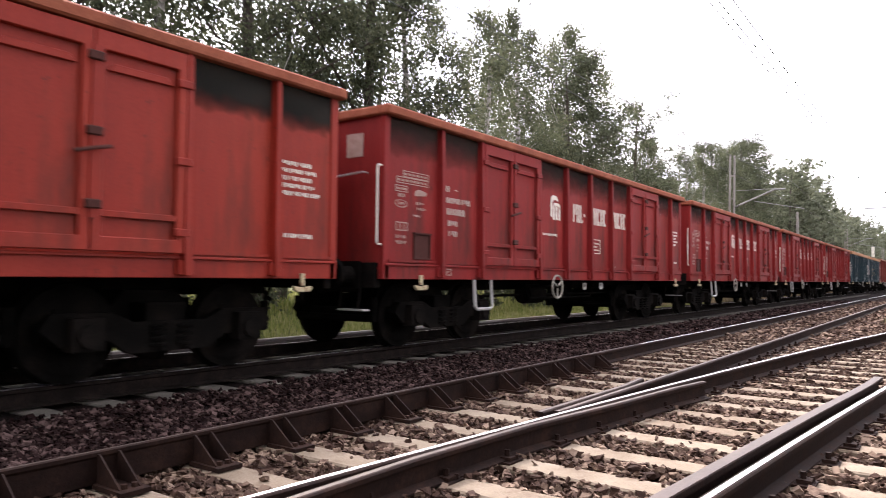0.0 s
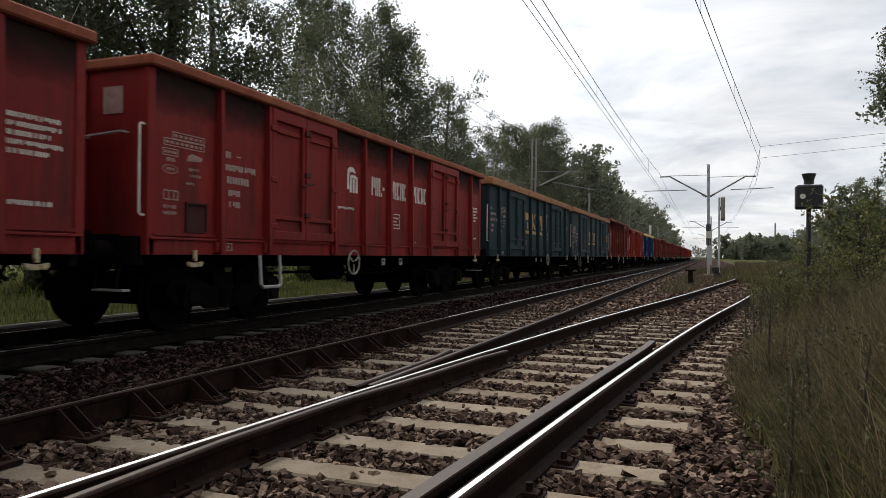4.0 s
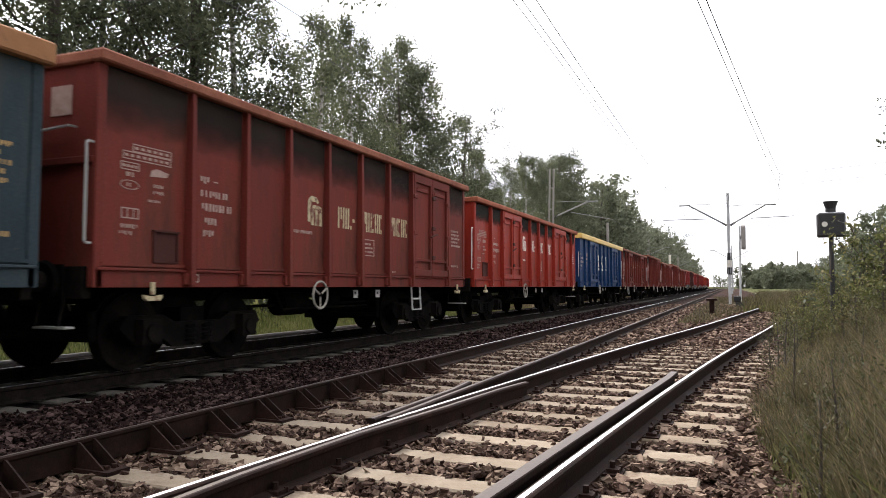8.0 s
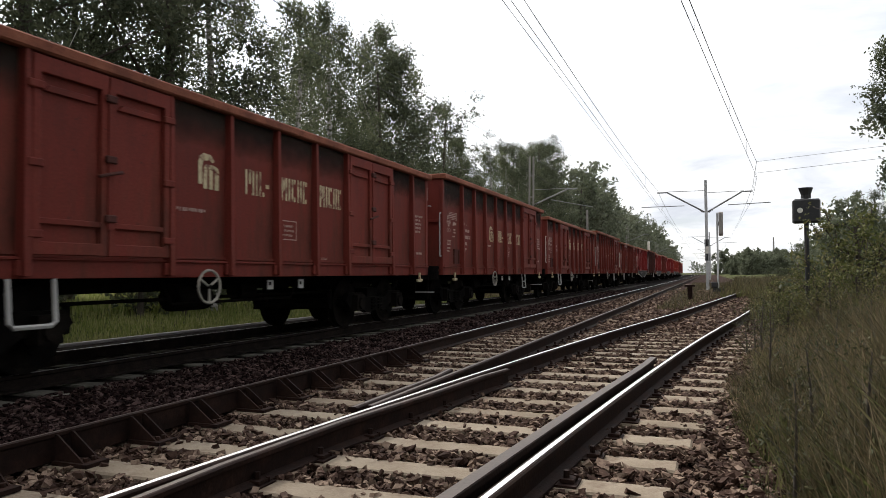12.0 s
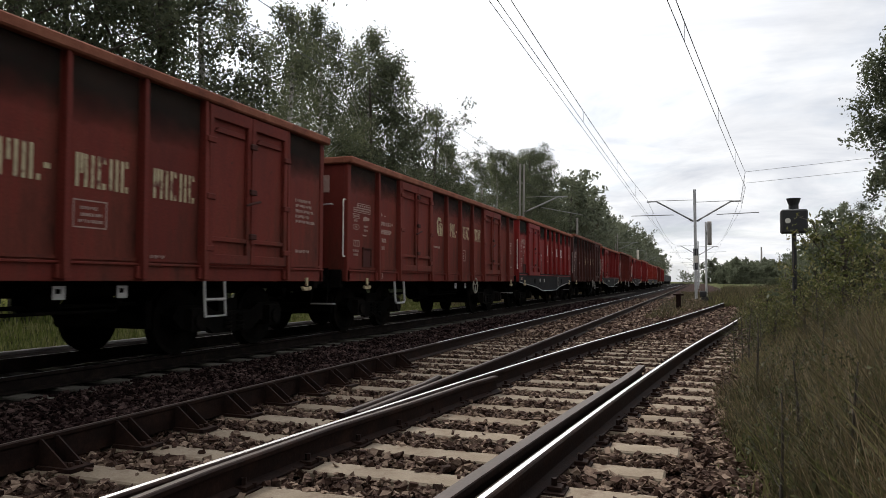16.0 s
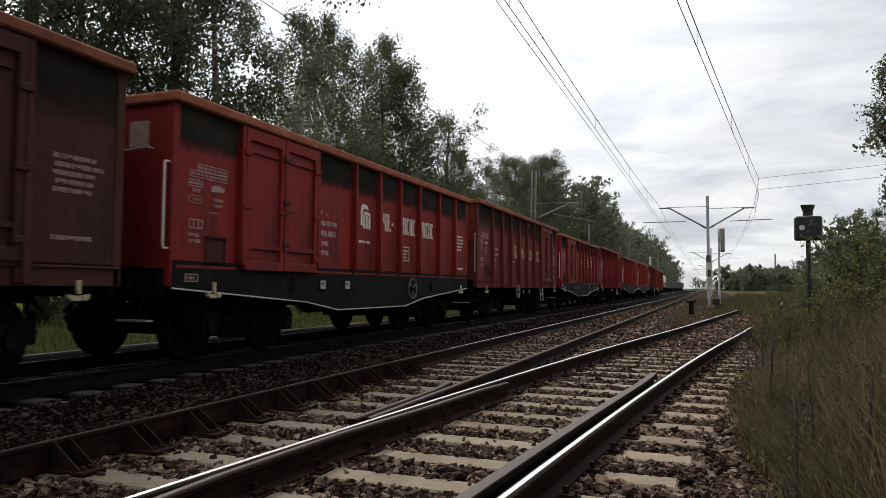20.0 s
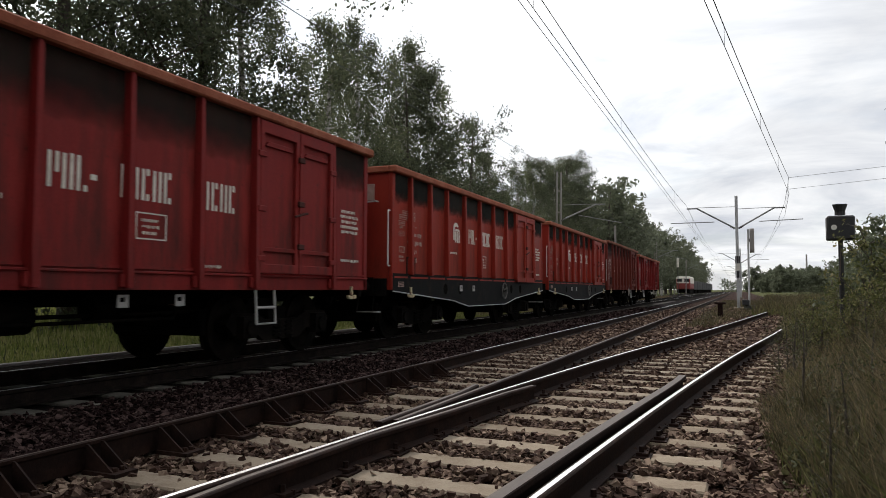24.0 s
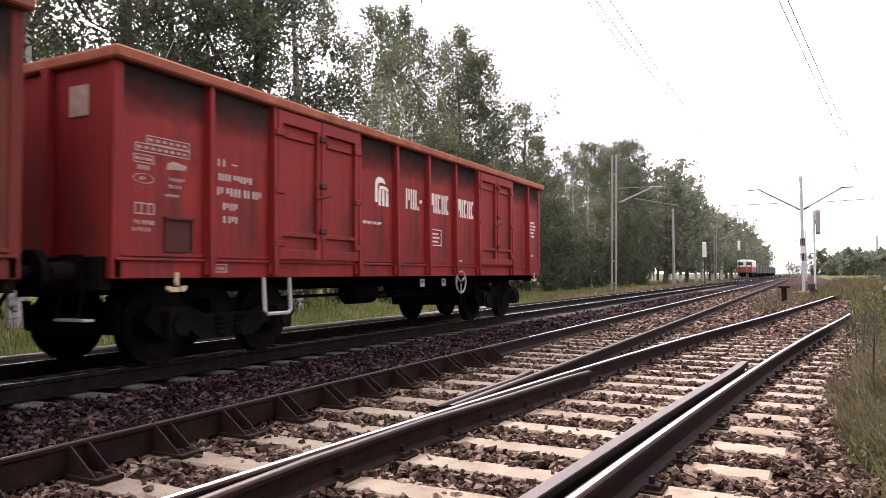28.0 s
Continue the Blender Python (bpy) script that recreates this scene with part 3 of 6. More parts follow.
def fastening_mesh():
    bm = bmesh.new()
    box(bm, -0.18, 0.19, -0.09, 0.09, 0.0, 0.014)
    for sx in (-1, 1):
        box(bm, sx * 0.13 - 0.04, sx * 0.13 + 0.04, -0.05, 0.05, 0.018, 0.038)
        tube(bm, (sx * 0.12, 0, 0.03), (sx * 0.12, 0, 0.078), 0.019, 6)
        tube(bm, (sx * 0.165, 0.045, 0.018), (sx * 0.165, 0.045, 0.045), 0.014, 6)
    return mesh_of("fastening", bm, RAILSIDE)


FASTEN = fastening_mesh()
rng = random.Random(3)
short = sleeper_mesh(-1.28, 1.28)
shaded_sleeper = sleeper_mesh(-1.28, 1.28, OILSHADECONC)
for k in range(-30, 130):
    s = part("sleeper", shaded_sleeper, None, train_track)
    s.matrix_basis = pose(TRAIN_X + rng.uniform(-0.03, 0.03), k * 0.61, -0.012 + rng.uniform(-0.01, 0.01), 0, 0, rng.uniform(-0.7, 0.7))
for k in range(-16, 24):
    y = k * 0.62 + 0.35
    right = x3(y) + 0.66
    me = sleeper_mesh(-4.72, right + rng.uniform(-0.05, 0.05))
    s = part("sleeper", me, None, turnout)
    s.matrix_basis = pose(0, y, rng.uniform(-0.008, 0.006), 0, 0, rng.uniform(-0.4, 0.4))
    if y > 0:
        for x in (x3(y), x2(y), MAIN_R if y > 8 else None):
            if x is not None:
                f = part("fastening", FASTEN, None, turnout)
                f.matrix_basis = pose(x, y, 0.0)
for k in range(24, 130):
    y = k * 0.62 + 0.35
    s = part("sleeper", short, None, main_track)
    s.matrix_basis = pose((MAIN_L + MAIN_R) / 2 + rng.uniform(-0.03, 0.03), y, rng.uniform(-0.02, 0.0) - (0.045 if k > 26 else 0.012), 0, 0, rng.uniform(-0.7, 0.7))
for k in range(24, 75):
    y = k * 0.62 + 0.35
    s = part("sleeper", short, None, turnout)
    s.matrix_basis = pose((x3(y) + x2(y)) / 2 + rng.uniform(-0.04, 0.04), y, rng.uniform(-0.03, -0.01) - (0.03 if k > 36 else 0.0), 0, 0, -7.5)


# ---------------------------------------------------------------- ballast stones
def stones(name, n, place, size, seed, mat, label):
    """Flat broken stones lying on the bed, all in one mesh."""
    r = np.random.RandomState(seed)
    base = np.array([(x, y, z) for z in (-1, 1) for y in (-1, 1) for x in (-1, 1)], float)
    quads = np.array([(0, 2, 3, 1), (4, 5, 7, 6), (0, 1, 5, 4), (2, 6, 7, 3), (0, 4, 6, 2), (1, 3, 7, 5)])
    c = place(r, n)
    n = len(c)
    v = base[None] * (1 + r.uniform(-0.75, 0.35, (n, 8, 3))) * r.uniform((0.7, 0.5, 0.3), (1.3, 1.0, 0.65), (n, 3))[:, None]
    a, t, u = r.uniform(0, math.tau, n), r.normal(0, 0.35, n), r.normal(0, 0.35, n)
    x, y, z = v[..., 0], v[..., 1], v[..., 2]
    ct, st, cu, su, ca, sa = (f(q)[:, None] for q in (t, u, a) for f in (np.cos, np.sin))
    y, z = y * ct - z * st, y * st + z * ct
    x, z = x * cu + z * su, z * cu - x * su
    x, y = x * ca - y * sa, x * sa + y * ca
    v = np.stack([x, y, z], 2) * (size * r.uniform(0.45, 1.35, (n, 1, 1))) + c[:, None]
    me = bpy.data.meshes.new(name)
    me.from_pydata(v.reshape(-1, 3).tolist(), [], (quads[None] + 8 * np.arange(n)[:, None, None]).reshape(-1, 4).tolist())
    me.materials.append(mat)
    ob = new(name, me)
    return tagged(ob, label, "ballast stones", kind="stuff")


def near_stones(r, n):
    y = np.where(r.uniform(0, 1, n) < 0.2, r.uniform(-9, 1.2, n), 1.0 + 15 * r.uniform(0, 1, n) ** 1.25)
    x = r.uniform(-6.3, 0.9, n)
    edge = -1.20 + 0.065 * y + 0.0023 * y * y
    edge = edge + 0.15 * np.sin(y * 1.7)
    k = ((y - 0.35) / 0.62) % 1.0
    on = np.minimum(k, 1 - k) * 0.62 < 0.116
    crib = (x > -4.65) & (x < edge + 0.6)
    keep = (~(on & crib) | (r.uniform(0, 1, n) < np.where(x < -2.7, 0.022, 0.015))) & (x < edge + 1.1)
    z = np.where(crib, -0.018, -0.025) + r.uniform(-0.02, 0.025, n)
    z = np.where(on & crib, 0.01, z)
    z = np.where(x < -4.7, z - 0.05 * np.exp(-((x + 5.35) / 0.4) ** 2), z)
    return np.stack([x, y, z], 1)[keep]


def far_stones(r, n):
    y = 16 + 34 * r.uniform(0, 1, n) ** 1.2
    x = -6.2 + (0.4288 + (y - 16) * 0.112 + 6.8) * r.uniform(0, 1, n)
    return np.stack([x, y, r.uniform(-0.05, 0.012, n)], 1)


def beside(side, place):
    """The stones on one side of the straight track's first rail."""
    def chosen(r, n):
        p = place(r, n)
        return p[(p[:, 0] < MAIN_L - 0.05) == side]
    return chosen


# stones on the train's side take the tones darkened for its shade
for side, mat, label in ((False, STONE, "loose reddish brown crushed stones between the sleepers"), (True, DARKSTONE, "loose dark oily crushed stones beside the train's track, shade in their colour")):
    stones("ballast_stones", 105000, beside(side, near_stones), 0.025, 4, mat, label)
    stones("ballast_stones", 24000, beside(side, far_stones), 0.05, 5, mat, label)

# ---------------------------------------------------------------- open wagons
FLOOR = 0.99                      # sill's lower edge above the rail
HALF = 1.40                       # side sheets from the middle

BAYS = {
    # the rim's top, body length, post places along the body, and which bays are doors
    "A": (3.30, 12.58, [0.0, 1.22, 2.30, 4.22, 5.36, 6.48, 7.58, 8.66, 10.53, 11.62, 12.58], (2, 7)),
    "B": (3.47, 10.86, [0.0, 1.33, 2.37, 3.37, 4.46, 5.56, 6.64, 7.71, 9.67, 10.86], (7,)),
    "C": (3.36, 11.03, [0.0, 1.28, 3.28, 4.62, 5.63, 6.60, 7.65, 8.87, 9.98, 11.03], (1,)),
    "D": (3.33, 12.46, [0.0, 0.88, 1.95, 3.93, 4.92, 6.10, 7.30, 8.40, 10.38, 11.46, 12.46], (2, 7)),
    "E": (3.33, 12.60, [0.0, 1.85, 3.85, 5.52, 7.18, 8.90, 10.93, 12.60], (1, 5)),
}
# where each kind carries its data panel, its number, the emblem and the words
PANELS = {"A": (0.02, 0.15), "B": (0.10, 0.24), "C": (0.08, 0.22), "D": (0.86, 0.20), "E": (0.0, 0.10)}
NUMBERS = {"A": (1.38, 2.38), "B": (1.54, 2.37), "C": (3.42, 2.27), "D": (0.12, 2.47), "E": (0.98, 2.30)}
WORD_Z = {"A": 2.15, "B": 1.98, "C": 2.11}


def wheelset_mesh():
    bm = bmesh.new()
    tube(bm, (-1.1, 0, 0), (1.1, 0, 0), 0.08, 10)
    for s in (-1, 1):
        tube(bm, (s * 0.69, 0, 0), (s * 0.72, 0, 0), 0.49, 28)
        tube(bm, (s * 0.72, 0, 0), (s * 0.82, 0, 0), 0.46, 28)
        tube(bm, (s * 0.82, 0, 0), (s * 0.835, 0, 0), 0.40, 28, 0.36)
        tube(bm, (s * 0.82, 0, 0), (s * 0.9, 0, 0), 0.13, 12)
        for k in range(3):
            a = k * math.tau / 3
            box(bm, s * 0.838 - 0.012, s * 0.838 + 0.012, 0.22 * math.cos(a) - 0.05, 0.22 * math.cos(a) + 0.05, 0.22 * math.sin(a) - 0.05, 0.22 * math.sin(a) + 0.05)
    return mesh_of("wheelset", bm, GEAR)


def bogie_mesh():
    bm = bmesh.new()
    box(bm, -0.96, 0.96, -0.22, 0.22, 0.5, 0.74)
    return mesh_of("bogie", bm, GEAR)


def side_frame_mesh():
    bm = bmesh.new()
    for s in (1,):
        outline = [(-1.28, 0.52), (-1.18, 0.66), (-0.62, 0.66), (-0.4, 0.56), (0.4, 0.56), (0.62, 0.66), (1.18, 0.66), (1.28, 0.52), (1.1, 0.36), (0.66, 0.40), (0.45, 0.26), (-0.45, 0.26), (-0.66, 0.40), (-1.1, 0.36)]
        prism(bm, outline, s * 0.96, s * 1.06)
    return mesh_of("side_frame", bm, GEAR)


def headstock_mesh():
    bm = bmesh.new()
    box(bm, -0.96, 0.96, -0.05, 0.05, 0.42, 0.56)
    return mesh_of("headstock", bm, GEAR)


# solid block added in the rigging's place to stop light through the bogie
def rigging_mesh():
    bm = bmesh.new()
    prism(bm, [(-0.42, 0.3), (0.42, 0.3), (0.5, 0.62), (0.3, 0.86), (-0.3, 0.86), (-0.5, 0.62)], -0.68, 0.68)
    return mesh_of("brake_rigging", bm, GEAR)


def brake_beam_mesh():
    bm = bmesh.new()
    bent(bm, [(-0.78, 0, 0.72), (-0.78, 0.02, 0.42), (0.78, 0.02, 0.42), (0.78, 0, 0.72)], 0.055, 6)
    return mesh_of("brake_beam", bm, GEAR)


def axlebox_mesh():
    bm = bmesh.new()
    box(bm, 1.0, 1.18, -0.15, 0.15, -0.14, 0.16)
    tube(bm, (1.15, 0, 0), (1.22, 0, 0), 0.11, 12)
    return mesh_of("axle_box", bm, GEAR)


def spring_mesh():
    bm = bmesh.new()
    coil = [(0.085 * math.cos(k * 0.9), 0.085 * math.sin(k * 0.9), 0.28 + k * 0.0085) for k in range(33)]
    bent(bm, coil, 0.02, 5)
    return mesh_of("spring", bm, GEAR)


def buffer_mesh():
    bm = bmesh.new()
    box(bm, -0.18, 0.18, -0.03, 0.0, -0.18, 0.18)
    tube(bm, (0, -0.03, 0), (0, -0.28, 0), 0.115, 14, 0.105)
    tube(bm, (0, -0.28, 0), (0, -0.42, 0), 0.075, 12)
    tube(bm, (0, -0.42, 0), (0, -0.46, 0), 0.2, 18, 0.225)
    return mesh_of("buffer", bm, GEAR)


def coupling_mesh():
    bm = bmesh.new()
    box(bm, -0.12, 0.12, -0.05, 0.0, -0.14, 0.14)
    bent(bm, [(0, -0.05, 0), (0, -0.32, 0.02), (0, -0.42, 0.09), (0, -0.36, 0.14)], 0.045, 8)
    bent(bm, [(-0.09, -0.3, 0), (-0.09, -0.5, -0.12), (0.09, -0.5, -0.12), (0.09, -0.3, 0)], 0.025, 6)
    tube(bm, (-0.16, -0.48, -0.11), (0.16, -0.48, -0.11), 0.03, 6)
    bent(bm, [(0.34, -0.02, 0.02), (0.36, -0.28, -0.05), (0.36, -0.42, -0.3), (0.3, -0.46, -0.34)], 0.028, 6)
    bent(bm, [(-0.34, -0.02, 0.02), (-0.36, -0.28, -0.05), (-0.36, -0.42, -0.32), (-0.3, -0.46, -0.36)], 0.028, 6)
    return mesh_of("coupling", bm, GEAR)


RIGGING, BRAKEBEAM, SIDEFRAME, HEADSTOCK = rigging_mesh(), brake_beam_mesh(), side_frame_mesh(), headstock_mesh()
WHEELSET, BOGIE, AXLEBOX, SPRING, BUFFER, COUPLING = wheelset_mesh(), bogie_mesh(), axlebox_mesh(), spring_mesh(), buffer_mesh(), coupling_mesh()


def place(name, me, parent, m, label=""):
    ob = part(name, me, None, parent, label)
    ob.matrix_basis = m
    return ob


def door_leaf(width, z0, z1):
    """The leaf's sheet, and its frame with the ledges across it."""
    bm = bmesh.new()
    box(bm, 0.0, 0.03, 0, width, z0, z1)
    frame_bm = bmesh.new()
    picture_frame(frame_bm, 0, width, z0, z1, (0.09, 0.09, 0.13, 0.17), 0.03, 0.085)
    ledge = bmesh.new()
    prism(ledge, [(0.09, z0 + 0.30), (width - 0.09, z0 + 0.30), (width - 0.09, z0 + 0.36), (0.09, z0 + 0.36)], 0.03, 0.075)
    head = bmesh.new()
    prism(head, [(0.13, z1 - 0.34), (width - 0.13, z1 - 0.34), (width - 0.2, z1 - 0.27), (0.2, z1 - 0.27)], 0.03, 0.065)
    return bm, frame_bm, ledge, head


STROKES = (((0, 0, 1), (1, 0.42, 1)), ((0, 0, 1), (1, 0, 1)), ((0, 0, 1), (1, 0, 0.2)), ((0, 0, 1), (0.5, 0.4, 1), (1, 0, 1)), ((0.5, 0, 1),), ((0, 0, 1), (0.8, 0.78, 1), (0.8, 0, 0.22)), ((0.5, 0, 0.85), (0.5, 0.9, 1)))
WORDS = {3: (0, 1, 2), 5: (3, 4, 5, 1, 5)}


def glyph_word(bm, y, z, n, w, h, gap, x, seed):
    """A row of plain upright strokes, the size of painted capitals; a short word ends in a dash."""
    r = random.Random(seed)
    y0 = y
    for k in WORDS[n]:
        wide = w * (0.45 if k == 4 else 1.25 if k == 3 else 1.0)
        st = w * 0.33
        for u, lo, hi in STROKES[k]:
            c = y0 + u * (wide - st)
            box(bm, x, x + 0.004, c, c + st, z + h * lo, z + h * hi - r.uniform(0, 0.01))
        y0 += wide + gap * 0.85
    if n == 3:
        box(bm, x, x + 0.004, y0, y0 + w * 0.6, z + h * 0.36, z + h * 0.52)


def bars(bm, y, z, lines, width, h, gap, x, seed):
    """Lines of small writing that cannot be read, as broken bars."""
    r = random.Random(seed)
    for k in range(lines):
        yy, zz = y + r.uniform(0, 0.04), z - k * (h + gap)
        end = y + width * r.uniform(0.7, 1.0)
        while yy < end - 0.02:
            w = r.uniform(0.30, 0.46) * h
            low = h * r.choice((0.7, 0.95, 0.95, 1.0))
            box(bm, x, x + 0.004, yy, min(yy + w, end), zz - low, zz)
            yy += w + h * r.choice((0.24, 0.24, 0.28, 0.24, 0.6))


def framed(bm, y0, y1, z0, z1, x, t=0.014):
    for a in ((y0, y1, z0, z0 + t), (y0, y1, z1 - t, z1), (y0, y0 + t, z0, z1), (y1 - t, y1, z0, z1)):
        box(bm, x, x + 0.004, *a)


def wagon(kind, paint, rim, label, seed, marks=WHITE, big="words", flip=False, band=True, wheel_at=None, rails=True, loop=True, ahead=0.0):
    """An open four-axle wagon. Its Empty stands at the body's near end, at rail height, in the middle of the track."""
    TOP, length, posts, doors = BAYS[kind]
    if flip:
        # the later series: doors towards the far end, ten bays
        posts, doors = [0.0, 0.72, 1.69, 2.62, 3.72, 4.80, 5.88, 6.98, 7.90, 9.84, length], (8,)
    if not loop:
        posts = [0.0, 1.20, 2.25, 4.12, 5.25, 6.36, 7.46, 8.57, 10.50, 11.62, length]
    w = root("open_wagon", label, "freight wagon", "wagons of the freight train")
    rnd = random.Random(seed)
    sill_top = FLOOR + 0.21
    rim_z = TOP - (0.22 if kind in "DE" else 0.13)

    # side sheets, posts, doors; both sides share their meshes
    post_bm = bmesh.new()
    foot = FLOOR + (0.02 if kind != "C" else 0.3)
    prism(post_bm, [(-0.035, foot), (0.035, foot), (0.05, 1.36), (0.032, rim_z), (-0.032, rim_z), (-0.05, 1.36)], 0.0, 0.12)
    for v in post_bm.verts:
        if v.co.z > 2 and v.co.x > 0.05:
            v.co.x = 0.085
    post_me = mesh_of("post", post_bm, paint, bevel=0.006)
    corner_bm = bmesh.new()
    box(corner_bm, -0.06, 0.02, -0.03, 0.09, FLOOR, rim_z)
    corner_me = mesh_of("corner_post", corner_bm, paint, bevel=0.01)
    sheets = {}
    for side in (0, 1):
        turn = pose(HALF, 0, 0) if side == 0 else pose(-HALF, length, 0, 0, 0, 180)
        here = list(zip(posts, posts[1:])) if side == 0 else [(length - b, length - a) for a, b in list(zip(posts, posts[1:]))[::-1]]
        door_here = doors if side == 0 else tuple(len(posts) - 2 - d for d in doors)
        for i, (a, b) in enumerate(here):
            if i in door_here:
                half_w = (b - a) / 2 - 0.052
                key = ("door", round(half_w, 3))
                if key not in sheets:
                    made = door_leaf(half_w, sill_top + 0.02, rim_z - 0.02)
                    sheets[key] = [mesh_of(n, q, paint, bevel=v) for n, q, v in zip(("door", "door_frame", "ledge", "moulding"), made, (0.0, 0.008, 0.006, 0.006))]
                    bm = bmesh.new()
                    box(bm, 0.086, 0.105, -0.03, 0.03, 1.5, 3.0)
                    sheets["latch"] = mesh_of("latch_bar", bm, paint)
                    bm = bmesh.new()
                    box(bm, 0.086, 0.13, -0.07, 0.07, -0.04, 0.04)
                    sheets["keeper"] = mesh_of("keeper", bm, SOOTED if band else paint, bevel=0.01)
                    bm = bmesh.new()
                    bent(bm, [(0.13, -0.18, -0.05), (0.14, 0, 0.0), (0.13, 0.14, 0.03)], 0.018)
                    sheets["handle"] = mesh_of("handle", bm, SOOTED if band else paint)
                    bm = bmesh.new()
                    box(bm, 0.06, 0.11, -0.06, 0.11, -0.04, 0.04)
                    sheets["hinge"] = mesh_of("hinge", bm, paint, bevel=0.01)
                for n, y in enumerate((a + 0.045, (a + b) / 2 + 0.006)):
                    leaf = place("door", sheets[key][0], w, turn @ pose(0.012, y, 0))
                    for nm, me in zip(("door_frame", "ledge", "moulding"), sheets[key][1:]):
                        place(nm, me, leaf, Matrix())
                    for z in (1.42, 2.1, 2.85):
                        place("hinge", sheets["hinge"], leaf, pose(0, 0.0 if n == 0 else half_w - 0.05, z))
                    if n:
                        place("latch_bar", sheets["latch"], leaf, Matrix())
                        for z in (1.62, 2.25, 2.9):
                            place("keeper", sheets["keeper"], leaf, pose(0, 0, z))
                        place("handle", sheets["handle"], leaf, pose(0, 0, 2.1))
            else:
                key = ("sheet", round(b - a, 3))
                if key not in sheets:
                    bm = bmesh.new()
                    box(bm, -0.008, 0.0, 0.0, b - a, sill_top - 0.01, rim_z)
                    # the sheet's pressed foot and folded upper edge
                    prism(bm, [(0.06, sill_top + 0.02), (b - a - 0.06, sill_top + 0.02), (b - a - 0.06, sill_top + 0.055), (0.06, sill_top + 0.055)], 0.0, 0.03)
                    sheets[key] = mesh_of("side_sheet", bm, paint)
                place("side_sheet", sheets[key], w, turn @ pose(0, a, 0))
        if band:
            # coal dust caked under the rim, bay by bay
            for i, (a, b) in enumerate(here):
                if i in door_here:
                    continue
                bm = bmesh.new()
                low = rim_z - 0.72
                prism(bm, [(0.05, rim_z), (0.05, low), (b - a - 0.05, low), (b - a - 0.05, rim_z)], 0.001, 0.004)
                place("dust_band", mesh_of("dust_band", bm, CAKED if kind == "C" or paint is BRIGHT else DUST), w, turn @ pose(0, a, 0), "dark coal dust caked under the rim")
        for p in posts[1:-1]:
            place("post", post_me, w, turn @ pose(0, p if side == 0 else length - p, 0))
        for p in (0.0, length - 0.06):
            place("corner_post", corner_me, w, turn @ pose(0, p, 0))
        bm = bmesh.new()
        if kind == "C":
            # deep fish-bellied sill of painted plate; dark discs stand in for its shaded round openings
            outline = [(0, FLOOR + 0.32), (0, FLOOR - 0.02), (3.05, FLOOR - 0.24), (4.05, FLOOR - 0.39), (length - 4.05, FLOOR - 0.39), (length - 3.05, FLOOR - 0.24), (length, FLOOR - 0.02), (length, FLOOR + 0.32)]
            prism(bm, outline[::-1], -0.02, 0.028)
            place("sill", mesh_of("sill", bm, BLACKSILL), w, turn, "black painted fish-bellied sill")
            bm = bmesh.new()
            bent(bm, [(0.03, p[0], p[1]) for p in outline[1:-1]], 0.012, 5)
            place("sill_flange", mesh_of("sill_flange", bm, STEEL), w, turn, "pale scuffed lower flange")
            bm = bmesh.new()
            tube(bm, (0.027, 0, FLOOR + 0.02), (0.031, 0, FLOOR + 0.02), 0.12, 14)
            dark_disc = mesh_of("opening", bm, GEAR)
            for y in (2.6, 3.5, length - 3.5, length - 2.6):
                place("opening", dark_disc, w, turn @ pose(0, y, 0))
        else:
            box(bm, -0.02, 0.02, 0, length, FLOOR, sill_top)
            box(bm, 0.0, 0.05, 0, length, sill_top - 0.03, sill_top)
            place("sill", mesh_of("sill", bm, paint, bevel=0.006), w, turn)
            bm = bmesh.new()
            box(bm, 0.02, 0.075, -0.085, 0.085, FLOOR + 0.03, FLOOR + 0.175)
            gus = mesh_of("gusset", bm, paint, bevel=0.008)
            for y in posts[1:-1]:
                place("gusset", gus, w, turn @ pose(0, y if side == 0 else length - y, 0))
    # rim round the top
    bm = bmesh.new()
    for s in (-1, 1):
        box(bm, s * (HALF + 0.035) - 0.085, s * (HALF + 0.035) + 0.085, -0.08, length + 0.08, rim_z, TOP)
    for y in (0, length):
        box(bm, -HALF + 0.046, HALF - 0.046, y - 0.075, y + 0.075, rim_z + 0.002, TOP - 0.002)
    place("top_rim", mesh_of("top_rim", bm, rim, bevel=0.02), w, Matrix(), "worn rim round the top edge")
    # end walls
    for end in (0, 1):
        m = Matrix() if end == 0 else pose(0, length, 0, 0, 0, 180)
        bm = bmesh.new()
        box(bm, -HALF, HALF, 0.0, 0.01, FLOOR, rim_z)
        place("end_wall", mesh_of("end_wall", bm, paint), w, m)
        bm = bmesh.new()
        box(bm, -0.06, 0.06, -0.095, 0.0, FLOOR + 0.1, rim_z)
        end_me = mesh_of("end_post", bm, paint, bevel=0.01)
        for x in (-0.42, 0.42):
            place("end_post", end_me, w, m @ pose(x, 0, 0))
        if kind == "B":
            bm = bmesh.new()
            box(bm, -HALF + 0.02, HALF - 0.02, -0.05, 0.0, 2.28, 2.36)
            place("end_stiffener", mesh_of("end_stiffener", bm, paint, bevel=0.01), w, m)
        bm = bmesh.new()
        box(bm, -1.30, 1.30, -0.06, 0.06, FLOOR - 0.12, FLOOR + 0.22)
        place("buffer_beam", mesh_of("buffer_beam", bm, GEAR, bevel=0.01), w, m)
        bm = bmesh.new()
        up = 2.68 if kind in "BC" else 2.42
        bent(bm, [(1.1, -0.01, up), (1.1, -0.10, up), (0.5, -0.10, up - 0.04), (0.5, -0.01, up - 0.04)], 0.014)
